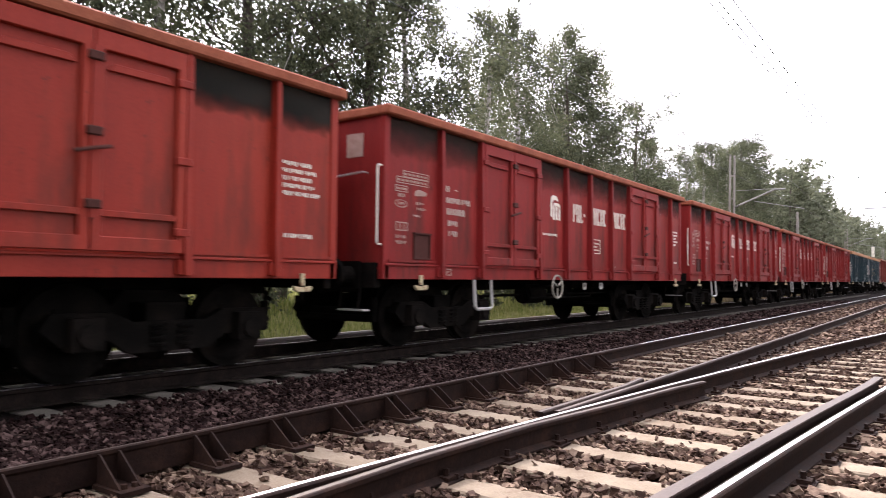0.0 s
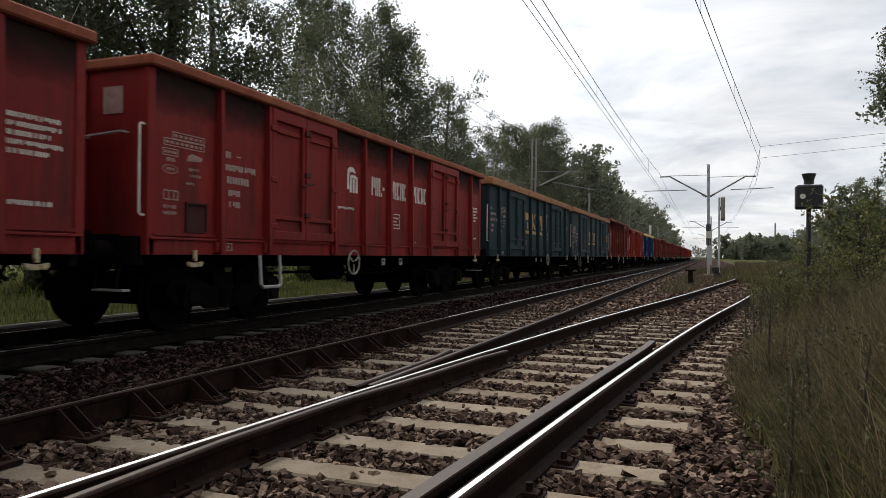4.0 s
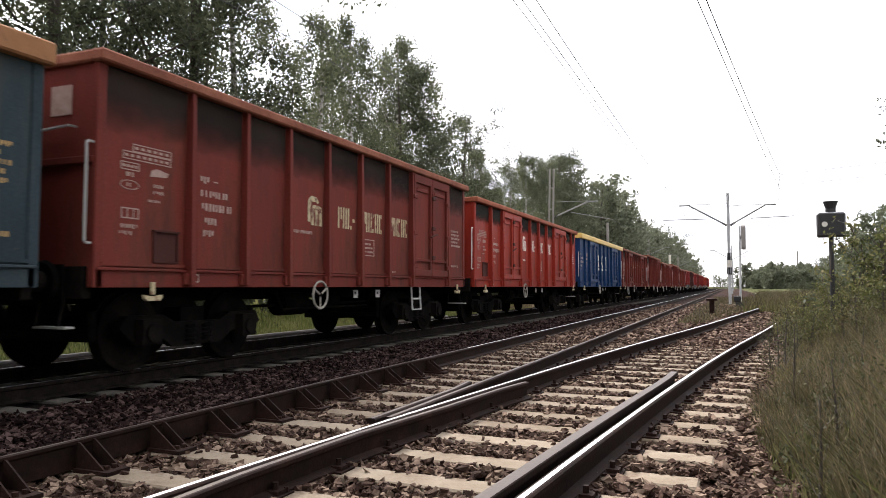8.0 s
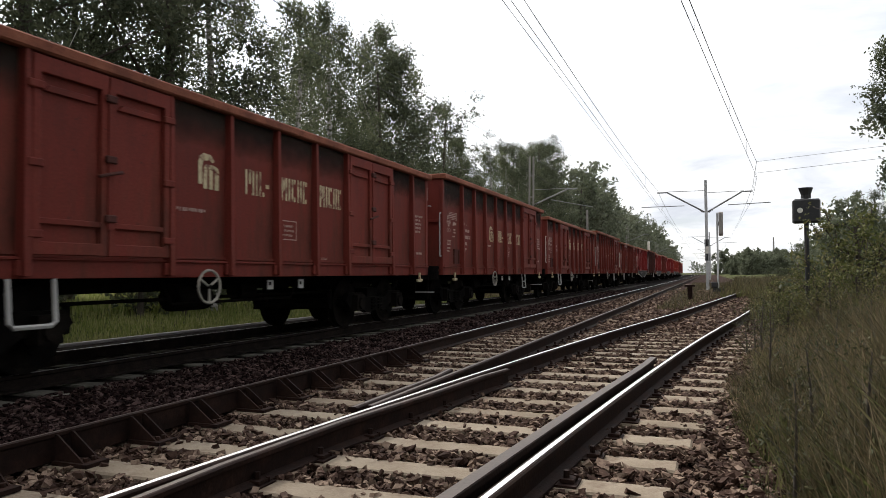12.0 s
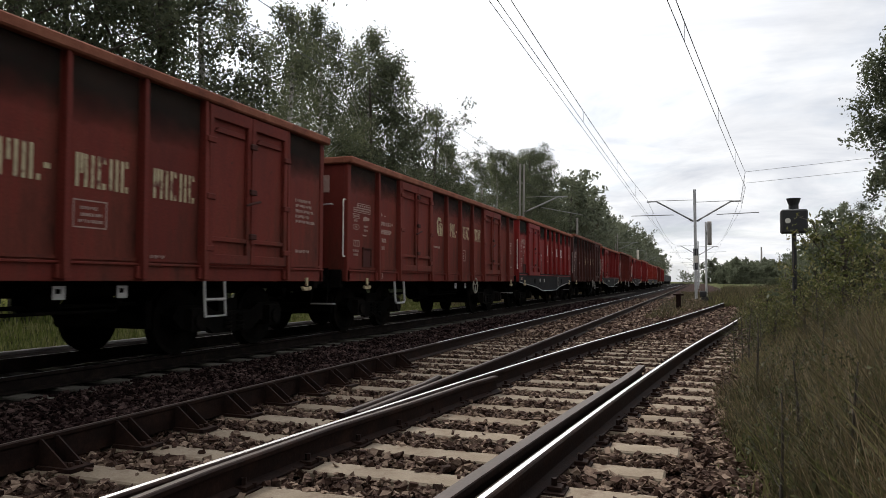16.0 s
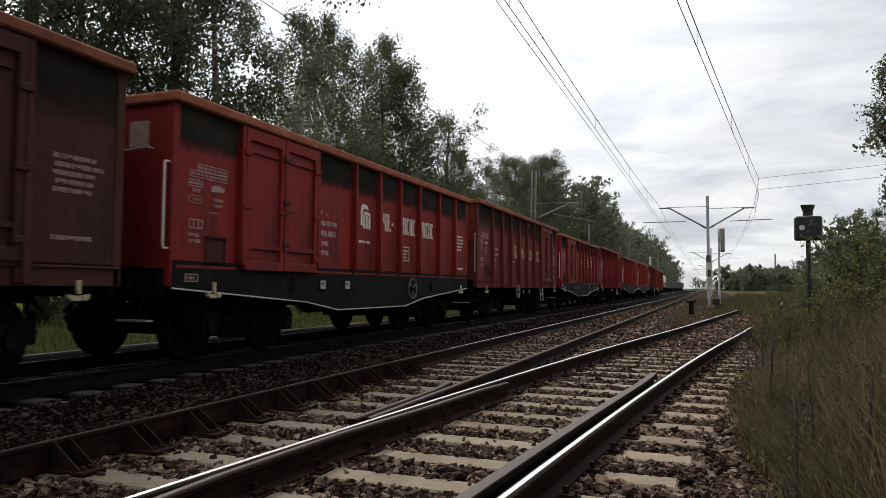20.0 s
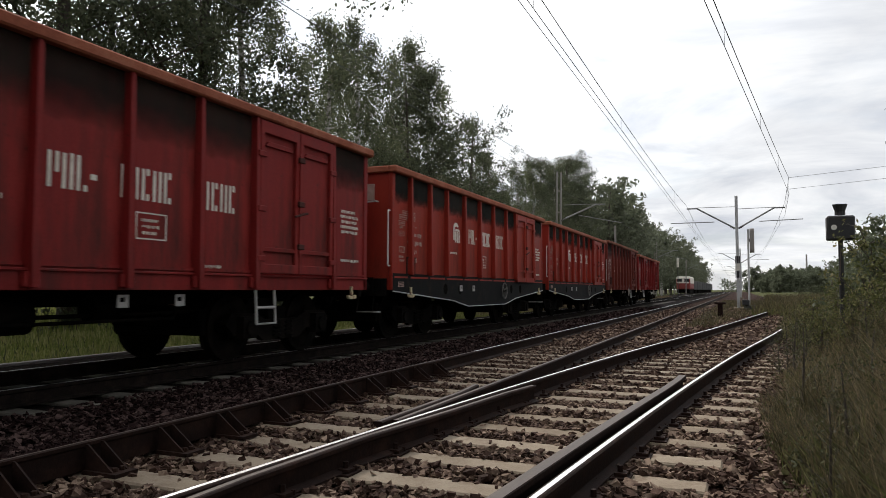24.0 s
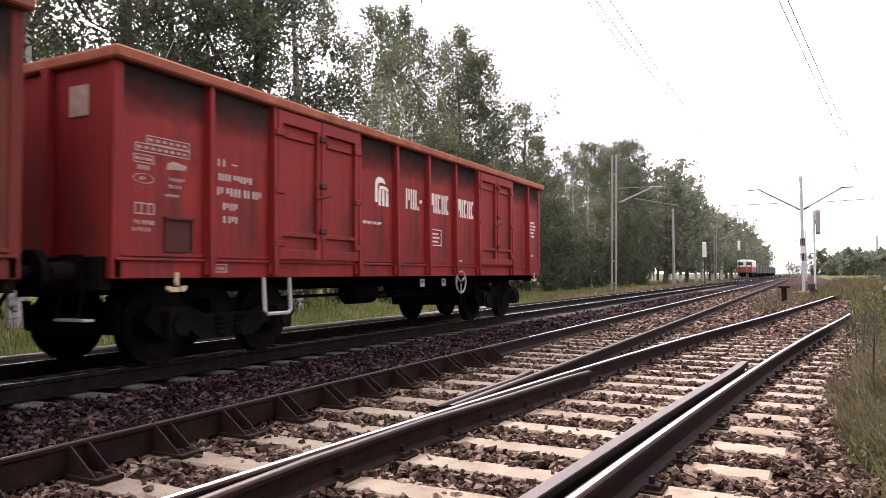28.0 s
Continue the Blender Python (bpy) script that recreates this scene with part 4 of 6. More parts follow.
        if rails or end:
            place("end_rail", mesh_of("end_rail", bm, GREYMARK), w, m, "pale end handrail")
        bm = bmesh.new()
        drop = 0.0 if kind != "D" else 0.95
        box(bm, 0.72, 1.02, -0.012, -0.004, rim_z - 0.52 - drop, rim_z - 0.20 - drop)
        place("plate", mesh_of("plate", bm, FAINT), w, m, "worn pale notice plate")
        bm = bmesh.new()
        bent(bm, [(HALF - 0.03, 0.0, 2.50), (HALF - 0.03, -0.09, 2.50), (HALF - 0.03, -0.11, 2.48), (HALF - 0.03, -0.11, 1.47), (HALF - 0.03, -0.09, 1.45), (HALF - 0.03, 0.0, 1.45)], 0.015)
        if rails or end:
            place("handrail", mesh_of("handrail", bm, WHITE if kind != "B" else GREYMARK), w, m, "white corner handrail")
        for x in (-0.875, 0.875):
            place("buffer", BUFFER, w, m @ pose(x, -0.06, 1.05))
        place("coupling", COUPLING, w, m @ pose(0, -0.06, 1.02))
        bm = bmesh.new()
        bent(bm, [(1.05, -0.05, FLOOR - 0.1), (1.05, -0.12, FLOOR - 0.42), (0.72, -0.12, FLOOR - 0.42), (0.72, -0.05, FLOOR - 0.1)], 0.017)
        step = place("shunter_step", mesh_of("shunter_step", bm, GEAR), w, m)
        bm = bmesh.new()
        box(bm, 0.74, 1.2, -0.16, -0.05, FLOOR - 0.425, FLOOR - 0.402)
        place("tread", mesh_of("tread", bm, GREYMARK), step, Matrix(), "pale painted tread")
    # yellowish white towing hooks below the corners
    for y in (0.75, length - 0.55):
        bm = bmesh.new()
        box(bm, -0.018, 0.018, -0.026, 0.026, -0.02, 0.12)
        prism(bm, [(-0.13, -0.06), (-0.09, -0.09), (0.09, -0.09), (0.13, -0.06), (0.13, -0.02), (0.05, -0.04), (-0.05, -0.04), (-0.13, -0.02)], -0.025, 0.025)
        place("rope_hook", mesh_of("rope_hook", bm, CREAM, bevel=0.005), w, pose(HALF + 0.05, y, FLOOR - 0.06), "yellowish white rope hook")
    # steps and hand brake
    brake_y = wheel_at or {"A": 4.9, "B": 4.2, "C": length - (4.3 if flip else 3.8), "D": 4.5, "E": 4.7}[kind]
    if kind in "AE" and loop:
        bm = bmesh.new()
        bent(bm, [(0, 0, 0), (0.03, 0, -0.42), (0.03, 0.05, -0.46), (0.03, 0.45, -0.46), (0.03, 0.5, -0.42), (0, 0.5, 0)], 0.026)
        place("step_loop", mesh_of("step_loop", bm, GREYMARK if kind == "A" else DULLWHEEL), w, pose(HALF, posts[2 if kind == "A" else 1] - (0.12 if kind == "A" else -0.04), FLOOR), "pale looped foot step")
    elif kind == "B":
        bm = bmesh.new()
        bent(bm, [(0, 0, 0), (0.03, 0, -0.46), (0.03, 0.42, -0.46), (0, 0.42, 0)], 0.02)
        tube(bm, (0.02, 0, -0.24), (0.02, 0.42, -0.24), 0.02, 6)
        place("step_ladder", mesh_of("step_ladder", bm, GREYMARK), w, pose(HALF, posts[7] + 0.1, FLOOR), "white two-rung ladder step")
    if brake_y > 0:
        bm = bmesh.new()
        ring(bm, (0, 0, 0), 0.21, 0.018)
        wheel = place("brake_wheel", mesh_of("brake_wheel", bm, PALEWHEEL if kind != "C" else DULLWHEEL), w, pose(HALF + 0.09, brake_y, FLOOR - (0.12 if kind != "C" else 0.02)), "pale spoked hand brake wheel")
        bm = bmesh.new()
        tube(bm, (0, 0, 0), (0, 0.2, 0), 0.016, 5)
        spoke = mesh_of("spoke", bm, PALEWHEEL if kind != "C" else DULLWHEEL)
        for k in range(3):
            place("spoke", spoke, wheel, pose(0, 0, 0, 30 + 120 * k))
        bm = bmesh.new()
        tube(bm, (-0.25, 0, 0), (0.02, 0, 0), 0.03, 8)
        place("shaft", mesh_of("shaft", bm, GEAR), wheel, Matrix())
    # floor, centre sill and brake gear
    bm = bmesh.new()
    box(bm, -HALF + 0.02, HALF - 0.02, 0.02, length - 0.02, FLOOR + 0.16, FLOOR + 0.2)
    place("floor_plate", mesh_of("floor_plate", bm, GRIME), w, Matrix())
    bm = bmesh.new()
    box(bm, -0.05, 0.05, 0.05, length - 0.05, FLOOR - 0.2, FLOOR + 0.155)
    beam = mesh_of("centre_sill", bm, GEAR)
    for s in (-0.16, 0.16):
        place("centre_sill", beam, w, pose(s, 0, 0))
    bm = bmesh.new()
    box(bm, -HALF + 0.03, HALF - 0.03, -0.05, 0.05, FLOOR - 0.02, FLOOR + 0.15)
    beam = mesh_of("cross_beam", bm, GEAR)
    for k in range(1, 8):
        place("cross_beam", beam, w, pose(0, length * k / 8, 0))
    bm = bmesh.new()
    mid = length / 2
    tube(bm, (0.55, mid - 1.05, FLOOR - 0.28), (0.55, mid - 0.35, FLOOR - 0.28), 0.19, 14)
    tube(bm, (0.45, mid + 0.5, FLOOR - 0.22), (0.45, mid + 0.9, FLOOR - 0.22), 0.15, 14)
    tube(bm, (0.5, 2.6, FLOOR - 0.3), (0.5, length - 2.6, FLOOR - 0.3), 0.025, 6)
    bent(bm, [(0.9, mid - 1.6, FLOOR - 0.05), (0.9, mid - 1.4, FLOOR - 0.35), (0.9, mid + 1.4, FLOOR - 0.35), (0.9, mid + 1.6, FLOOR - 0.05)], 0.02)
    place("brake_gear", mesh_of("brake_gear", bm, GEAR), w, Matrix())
    bm = bmesh.new()
    picture_frame(bm, 0, 0.15, -0.19, -0.05, (0.03, 0.05, 0.06, 0.03), 0, 0.012)
    plate_me = mesh_of("data_plate", bm, GREYMARK)
    for y in (mid + 0.15, mid + 1.0):
        place("data_plate", plate_me, w, pose(HALF - 0.1, y, FLOOR) if kind != "C" else pose(HALF + 0.031, y - 2.2, FLOOR + 0.16), "pale data plate by the sill")
    for y in (1.95, length - 1.95):
        b = place("bogie", BOGIE, w, pose(0, y, 0))
        for dy in (-0.9, 0.9):
            place("wheelset", WHEELSET, b, pose(0, dy, 0.46))
            for rz in (0, 180):
                place("axle_box", AXLEBOX, b, pose(0, dy, 0.46, 0, 0, rz))
        place("brake_rigging", RIGGING, b, Matrix())
        for rz, dy in ((0, -1.2), (180, 1.2)):
            place("side_frame", SIDEFRAME, b, pose(0, 0, 0, 0, 0, rz))
            place("headstock", HEADSTOCK, b, pose(0, dy, 0))
        for dy in (-1.42, 1.42):
            place("brake_beam", BRAKEBEAM, b, pose(0, dy, 0))
        for sx in (-1.03, 1.03):
            for sy in (-0.15, 0.15):
                place("spring", SPRING, b, pose(sx, sy, 0))

    # painted markings on the seen side
    x = HALF + 0.002

    def mark(name, fill, mat, text):
        bm = bmesh.new()
        fill(bm)
        ob = place(name, mesh_of(name, bm, mat), w, Matrix(), text)
        if name.endswith("stencil") or name == "data_panel":
            ob["kind"] = "stuff"

    if kind in "ABCE":
        # sooty holder for waybills in the first bay
        bm = bmesh.new()
        picture_frame(bm, 0, 0.38, 0, 0.36, (0.018,) * 4, 0.0, 0.028)
        box(bm, 0.001, 0.006, 0.02, 0.36, 0.02, 0.34)
        box(bm, 0.0, 0.04, -0.01, 0.39, 0.352, 0.372)
        place("waybill_holder", mesh_of("waybill_holder", bm, SOOTED if kind != "E" else GRIME), w, pose(x - 0.002, 0.62 if kind != "B" else 0.78, 1.27), "dark sooty waybill holder")

    oy, oz = PANELS[kind]

    def data(bm):
        # two ruled strips, small boxes, an oval and lines between them
        def cells(y0, y1, z0, z1, n):
            framed(bm, y0 + oy, y1 + oy, z0 + oz, z1 + oz, x, 0.011)
            for k in range(n):
                c = y0 + oy + 0.03 + (y1 - y0 - 0.04) * k / n
                box(bm, x, x + 0.004, c, c + (y1 - y0) / n * 0.55, z0 + oz + 0.03, z1 + oz - 0.03)
        cells(0.36, 0.94, 2.24, 2.33, 6)
        cells(0.22, 0.94, 2.15, 2.24, 8)
        cells(0.20, 0.46, 2.03, 2.12, 4)
        bars(bm, 0.24 + oy, 2.01 + oz, 1, 0.2, 0.05, 0.04, x, seed)
        oval = [(0.33 + oy + 0.13 * math.cos(a), 1.87 + oz + 0.05 * math.sin(a)) for a in span(0, math.tau, math.tau / 14)]
        bent(bm, [(x, a, b) for a, b in oval], 0.006, 4)
        bars(bm, 0.25 + oy, 1.89 + oz, 1, 0.16, 0.04, 0.04, x, seed + 15)
        prism(bm, [(a + 0.62 + oy, b + 2.0 + oz) for a, b in ((0, 0), (0.26, 0.02), (0.28, 0.07), (0.1, 0.1), (0.02, 0.07))], x, x + 0.004)
        bars(bm, 0.64 + oy, 1.92 + oz, 2, 0.26, 0.04, 0.035, x, seed + 1)
        bars(bm, 0.58 + oy, 1.74 + oz, 1, 0.24, 0.03, 0.03, x, seed + 16)
        framed(bm, 0.22 + oy, 0.47 + oy, 1.50 + oz, 1.62 + oz, x)
        framed(bm, 0.30 + oy, 0.40 + oy, 1.50 + oz, 1.62 + oz, x)
        bars(bm, 0.2 + oy, 1.44 + oz, 2, 0.28, 0.045, 0.03, x, seed + 2)
        low_y, low_x = (0.22, x + 0.028) if kind == "C" else (1.28, x + 0.022)
        framed(bm, low_y, low_y + 0.24, FLOOR + 0.06, FLOOR + 0.16, low_x)
        bars(bm, low_y + 0.02, FLOOR + 0.13, 1, 0.2, 0.045, 0.03, low_x, seed + 17)
    mark("data_panel", data, FAINT, "small white data panels and bars")

    def numbers(bm):
        y, z = NUMBERS[kind] if not flip else (0.78, 2.30)
        bars(bm, y, z, 1, 0.16, 0.09, 0.08, x, seed + 3)
        box(bm, x, x + 0.004, y + 0.24, y + 0.32, z - 0.055, z - 0.04)
        bars(bm, y, z - 0.17, 1, 0.75, 0.085, 0.08, x, seed + 4)
        bars(bm, y, z - 0.33, 1, 0.78, 0.1, 0.08, x, seed + 5)
        bars(bm, y + 0.06, z - 0.51, 2, 0.30, 0.085, 0.07, x, seed + 6)
    mark("number_stencil", numbers, FAINT if marks is not WHITE else STENCIL, "rows of white bars")

    end_y = length - 0.86

    def address(bm):
        bars(bm, end_y, 2.32, 5, 0.66, 0.05, 0.035, x, seed + 7)
        bars(bm, end_y, 1.5, 1, 0.6, 0.05, 0.03, x, seed + 8)
    mark("owner_stencil", address, marks if marks not in (CREAM, WORN) else FAINT, "block of small white bars")

    if big == "words":
        k = {"A": 3, "B": 3, "C": 3}[kind]
        cells = posts[k:k + 5]

        c, zw = cells[0] - ahead + {"A": 0.78, "B": 0.80, "C": 0.72 if flip else 0.53}[kind], WORD_Z[kind]
        badge = None
        # rounded head with a stem and, set into it, three legs under a beam
        shapes = [[(-0.22, 0.05), (-0.15, 0.05), (-0.15, 0.30), (-0.12, 0.36), (0.0, 0.38), (0.06, 0.35), (0.09, 0.38), (0.02, 0.45), (-0.12, 0.46), (-0.20, 0.41), (-0.22, 0.34)],
                  [(-0.12, 0.0), (-0.05, 0.0), (-0.05, 0.26), (-0.12, 0.24)], [(-0.01, 0.0), (0.06, 0.0), (0.06, 0.25), (-0.01, 0.26)], [(0.10, 0.0), (0.18, 0.0), (0.18, 0.20), (0.10, 0.24)],
                  [(-0.12, 0.25), (-0.04, 0.27), (0.08, 0.26), (0.18, 0.22), (0.17, 0.29), (0.08, 0.32), (-0.08, 0.32)]]
        for outline in shapes:
            bm = bmesh.new()
            prism(bm, [(c + a, zw - 0.02 + b) for a, b in outline], x, x + 0.004)
            if badge is None:
                badge = place("emblem", mesh_of("emblem", bm, marks), w, Matrix(), "pale painted emblem of plain blocks")
            else:
                place("block", mesh_of("block", bm, marks), badge, Matrix())
        for i, n in ((1, 3), (2, 5), (3, 5)):
            def word(bm, i=i, n=n):
                a = cells[i] + (0.40 if kind != "C" or flip else 0.18, 0.17, 0.21)[i - 1] - ahead
                glyph_word(bm, a, zw, n, 0.125, 0.36, 0.045, x, seed + 20 + i)
            mark("lettering", word, marks, "large pale painted blocks")

        def small(bm):
            bars(bm, cells[0] + 0.1, 1.86, 1, 0.8, 0.05, 0.02, x, seed + 9)
            bars(bm, cells[3] + 0.1, 1.30, 1, 0.4, 0.04, 0.02, x, seed + 12)
        mark("stencil", small, marks if marks is WHITE else FAINT, "rows of small pale bars")

        def square(bm):
            picture_frame(bm, cells[2] + 0.15, cells[2] + 0.6, 1.55, 1.85, (0.015,) * 4, x, x + 0.004)
            bars(bm, cells[2] + 0.22, 1.78, 3, 0.34, 0.035, 0.035, x, seed + 10)
        mark("inspection_square", square, marks if marks is WHITE else FAINT, "small pale square with bars")
    elif big == "three":
        starts = (4.24, 5.32, 6.38) if kind == "D" else (5.02, 5.86, 6.58)
        for i in range(3):
            def word(bm, i=i):
                a, lo, hi = starts[i], (1.97 if kind == "D" else 1.80), (2.54 if kind == "D" else 2.30)
                wide, mid = (0.56, 0.60, 0.64)[i] * (1.0 if kind == "D" else 0.76), (lo + hi) / 2
                st = 0.22 * wide
                box(bm, x, x + 0.004, a, a + st, lo, hi)
                if i == 0:
                    # a stem with a rounded block above and a slanted block below
                    prism(bm, [(a + 1.3 * st, mid + 0.02), (a + wide - 0.08, mid + 0.02), (a + wide, mid + 0.09), (a + wide, hi - 0.08), (a + wide - 0.08, hi), (a + 1.3 * st, hi)], x, x + 0.004)
                    prism(bm, [(a + wide - 0.16, lo), (a + wide, lo), (a + wide - 0.1, mid - 0.05), (a + wide - 0.22, mid - 0.05)], x, x + 0.004)
                elif i == 1:
                    # a stem and two wedges
                    prism(bm, [(a + 1.5 * st, mid + 0.04), (a + wide, hi), (a + wide - 0.17, hi)], x, x + 0.004)
                    prism(bm, [(a + wide - 0.15, lo), (a + wide, lo), (a + 2.2 * st, mid - 0.02), (a + 1.4 * st, mid - 0.1)], x, x + 0.004)
                else:
                    # two stems with a hanging wedge between
                    prism(bm, [(a + wide / 2, lo + 0.18), (a + wide - 1.3 * st, hi), (a + 1.3 * st, hi)], x, x + 0.004)
                    box(bm, x, x + 0.004, a + wide - st, a + wide, lo, hi)
                box(bm, x, x + 0.004, a - 0.18 + 0.1 * (i == 2), a + wide + (0.10, 0.06, 0.0)[i], lo - 0.17, lo - 0.06)
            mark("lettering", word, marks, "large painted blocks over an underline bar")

        last = posts[6] if kind == "D" else posts[4]

        def small(bm):
            bars(bm, last + 0.1, 2.62, 7, 0.62, 0.055, 0.035, x, seed + 9)
            bars(bm, last + 0.1, 1.55, 2, 0.5, 0.05, 0.04, x, seed + 11)
            framed(bm, last + 0.52, last + 0.74, 1.66, 1.92, x, 0.012)
            bars(bm, last - 3.0, 1.55, 2, 0.4, 0.05, 0.04, x, seed + 12)
            bars(bm, last - 2.0, 1.30, 1, 0.3, 0.05, 0.04, x, seed + 13)
        mark("stencil", small, marks if marks is WHITE else FAINT, "small bars and squares")
    return w


LA, LB, LC = 13.51, 11.57, 12.08      # lengths over buffers
templates = {
    "a_red": wagon("A", RED, RUSTRIM, "red painted open wagon with rusty rim and white markings", 10),
    "a_bright": wagon("A", BRIGHT, RUSTRIM, "bright red open wagon with coal dust under its rim", 30, wheel_at=4.55, loop=False, ahead=0.14),
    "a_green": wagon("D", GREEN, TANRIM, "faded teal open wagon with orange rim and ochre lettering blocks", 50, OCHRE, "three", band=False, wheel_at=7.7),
    "a_teal": wagon("E", DUSTY, TANRIM, "faded teal open wagon with orange rim, greyed by dust", 60, OCHRE, "three", band=False, wheel_at=4.2),
    "a_blue": wagon("D", BLUE, YELLOW, "clean blue open wagon with yellow rim and white shapes", 70, WHITE, "three", band=False, wheel_at=4.5),
    "a_brown": wagon("A", BROWN, OLDRIM, "faded brownish red open wagon with cream markings", 90, CREAM),
    "a_worn": wagon("A", BROWN, OLDRIM, "worn dark red open wagon with pale markings", 100, CREAM, wheel_at=7.75),
    "b_brown": wagon("B", BROWN, OLDRIM, "weathered oxide red open wagon with a ladder step", 110, CREAM),
    "b_dark": wagon("B", SOOTED, OLDRIM, "dirty rust brown open wagon with worn markings", 130, CREAM, wheel_at=6.7),
    "b_rust": wagon("B", BROWN, OLDRIM, "rusty oxide red open wagon next to the last one", 140, WORN, wheel_at=6.7, ahead=0.1),
    "b_red": wagon("B", RED, RUSTRIM, "red open wagon with one pair of doors and ladder step", 150, wheel_at=-1, ahead=0.24),
    "a_last": wagon("A", RED, RUSTRIM, "red open wagon at the end of the freight train", 210, wheel_at=7.75, rails=False),
    "c_near": wagon("C", RED, RUSTRIM, "bright red open wagon on black fish-bellied sill, doors leading", 170),
    "c_far": wagon("C", BRIGHT, RUSTRIM, "bright red open wagon on black fish-bellied sill, doors trailing", 190, flip=True),
}
# the train in running order, each wagon's near end at the start
ORDER = ["a_bright", "a_red", "a_red", "a_red", "a_red", "a_green", "a_teal", "b_brown", "a_bright", "a_blue", "a_brown", "b_brown", "a_brown",
         "b_brown", "a_worn", "c_near", "b_dark", "c_near", "b_brown", "c_near", "b_red", "c_far", "c_far", "b_rust", "a_last"]
train = []
used = set()
at_y = -6.38
SLACK = {6: 0.14, 7: 0.12, 8: 0.28, 9: 0.1, 10: 0.52, 11: 0.15, 15: 0.15, 17: 0.15, 21: -0.08, 22: 0.06}      # drawn-up couplings
for place_in, key in enumerate(ORDER):
    near = at_y - (0.25 if key[0] == "b" else 0.0) - SLACK.get(place_in, 0.0)
    m = pose(TRAIN_X, near, RAIL)
    if key in used:
        train.append((copy_thing(templates[key], m), near))
    else:
        used.add(key)
        templates[key].matrix_basis = m
        train.append((templates[key], near))
    at_y += {"a": LA, "b": LB, "c": LC}[key[0]]


def rolled(t):
    """Metres that the train has gone."""
    u = t / 28
    return t * (10.316 - 0.124 * u + 0.261 * u * u - 0.0105 * u ** 3)


# ---------------------------------------------------------------- trees
def leaf_cloud(r, centres, count, spread, size, droop=0.0):
    """Little leaf blades scattered round the twigs: quads as arrays."""
    c = centres[r.randint(0, len(centres), count)]
    p = c + r.normal(0, 1, (count, 3)) * spread
    p[:, 2] -= droop * np.abs(r.normal(0, 1, count))
    a = r.normal(size=(count, 3))
    a /= np.linalg.norm(a, axis=1)[:, None]
    b = np.cross(a, r.normal(size=(count, 3)))
    b /= np.linalg.norm(b, axis=1)[:, None]
    s = size * r.uniform(0.6, 1.3, (count, 1))
    q = np.stack([p - a * s, p + b * s * 0.55, p + a * s, p - b * s * 0.55], 1)
    return q.reshape(-1, 3)


def limb(verts, faces, pts, radii, n=6):
    base = len(verts)
    for (x, y, z), rr in zip(pts, radii):
        for k in range(n):
            verts.append((x + rr * math.cos(k * math.tau / n), y + rr * math.sin(k * math.tau / n), z))
    for i in range(len(pts) - 1):
        for k in range(n):
            faces.append((base + i * n + k, base + i * n + (k + 1) % n, base + (i + 1) * n + (k + 1) % n, base + (i + 1) * n + k))


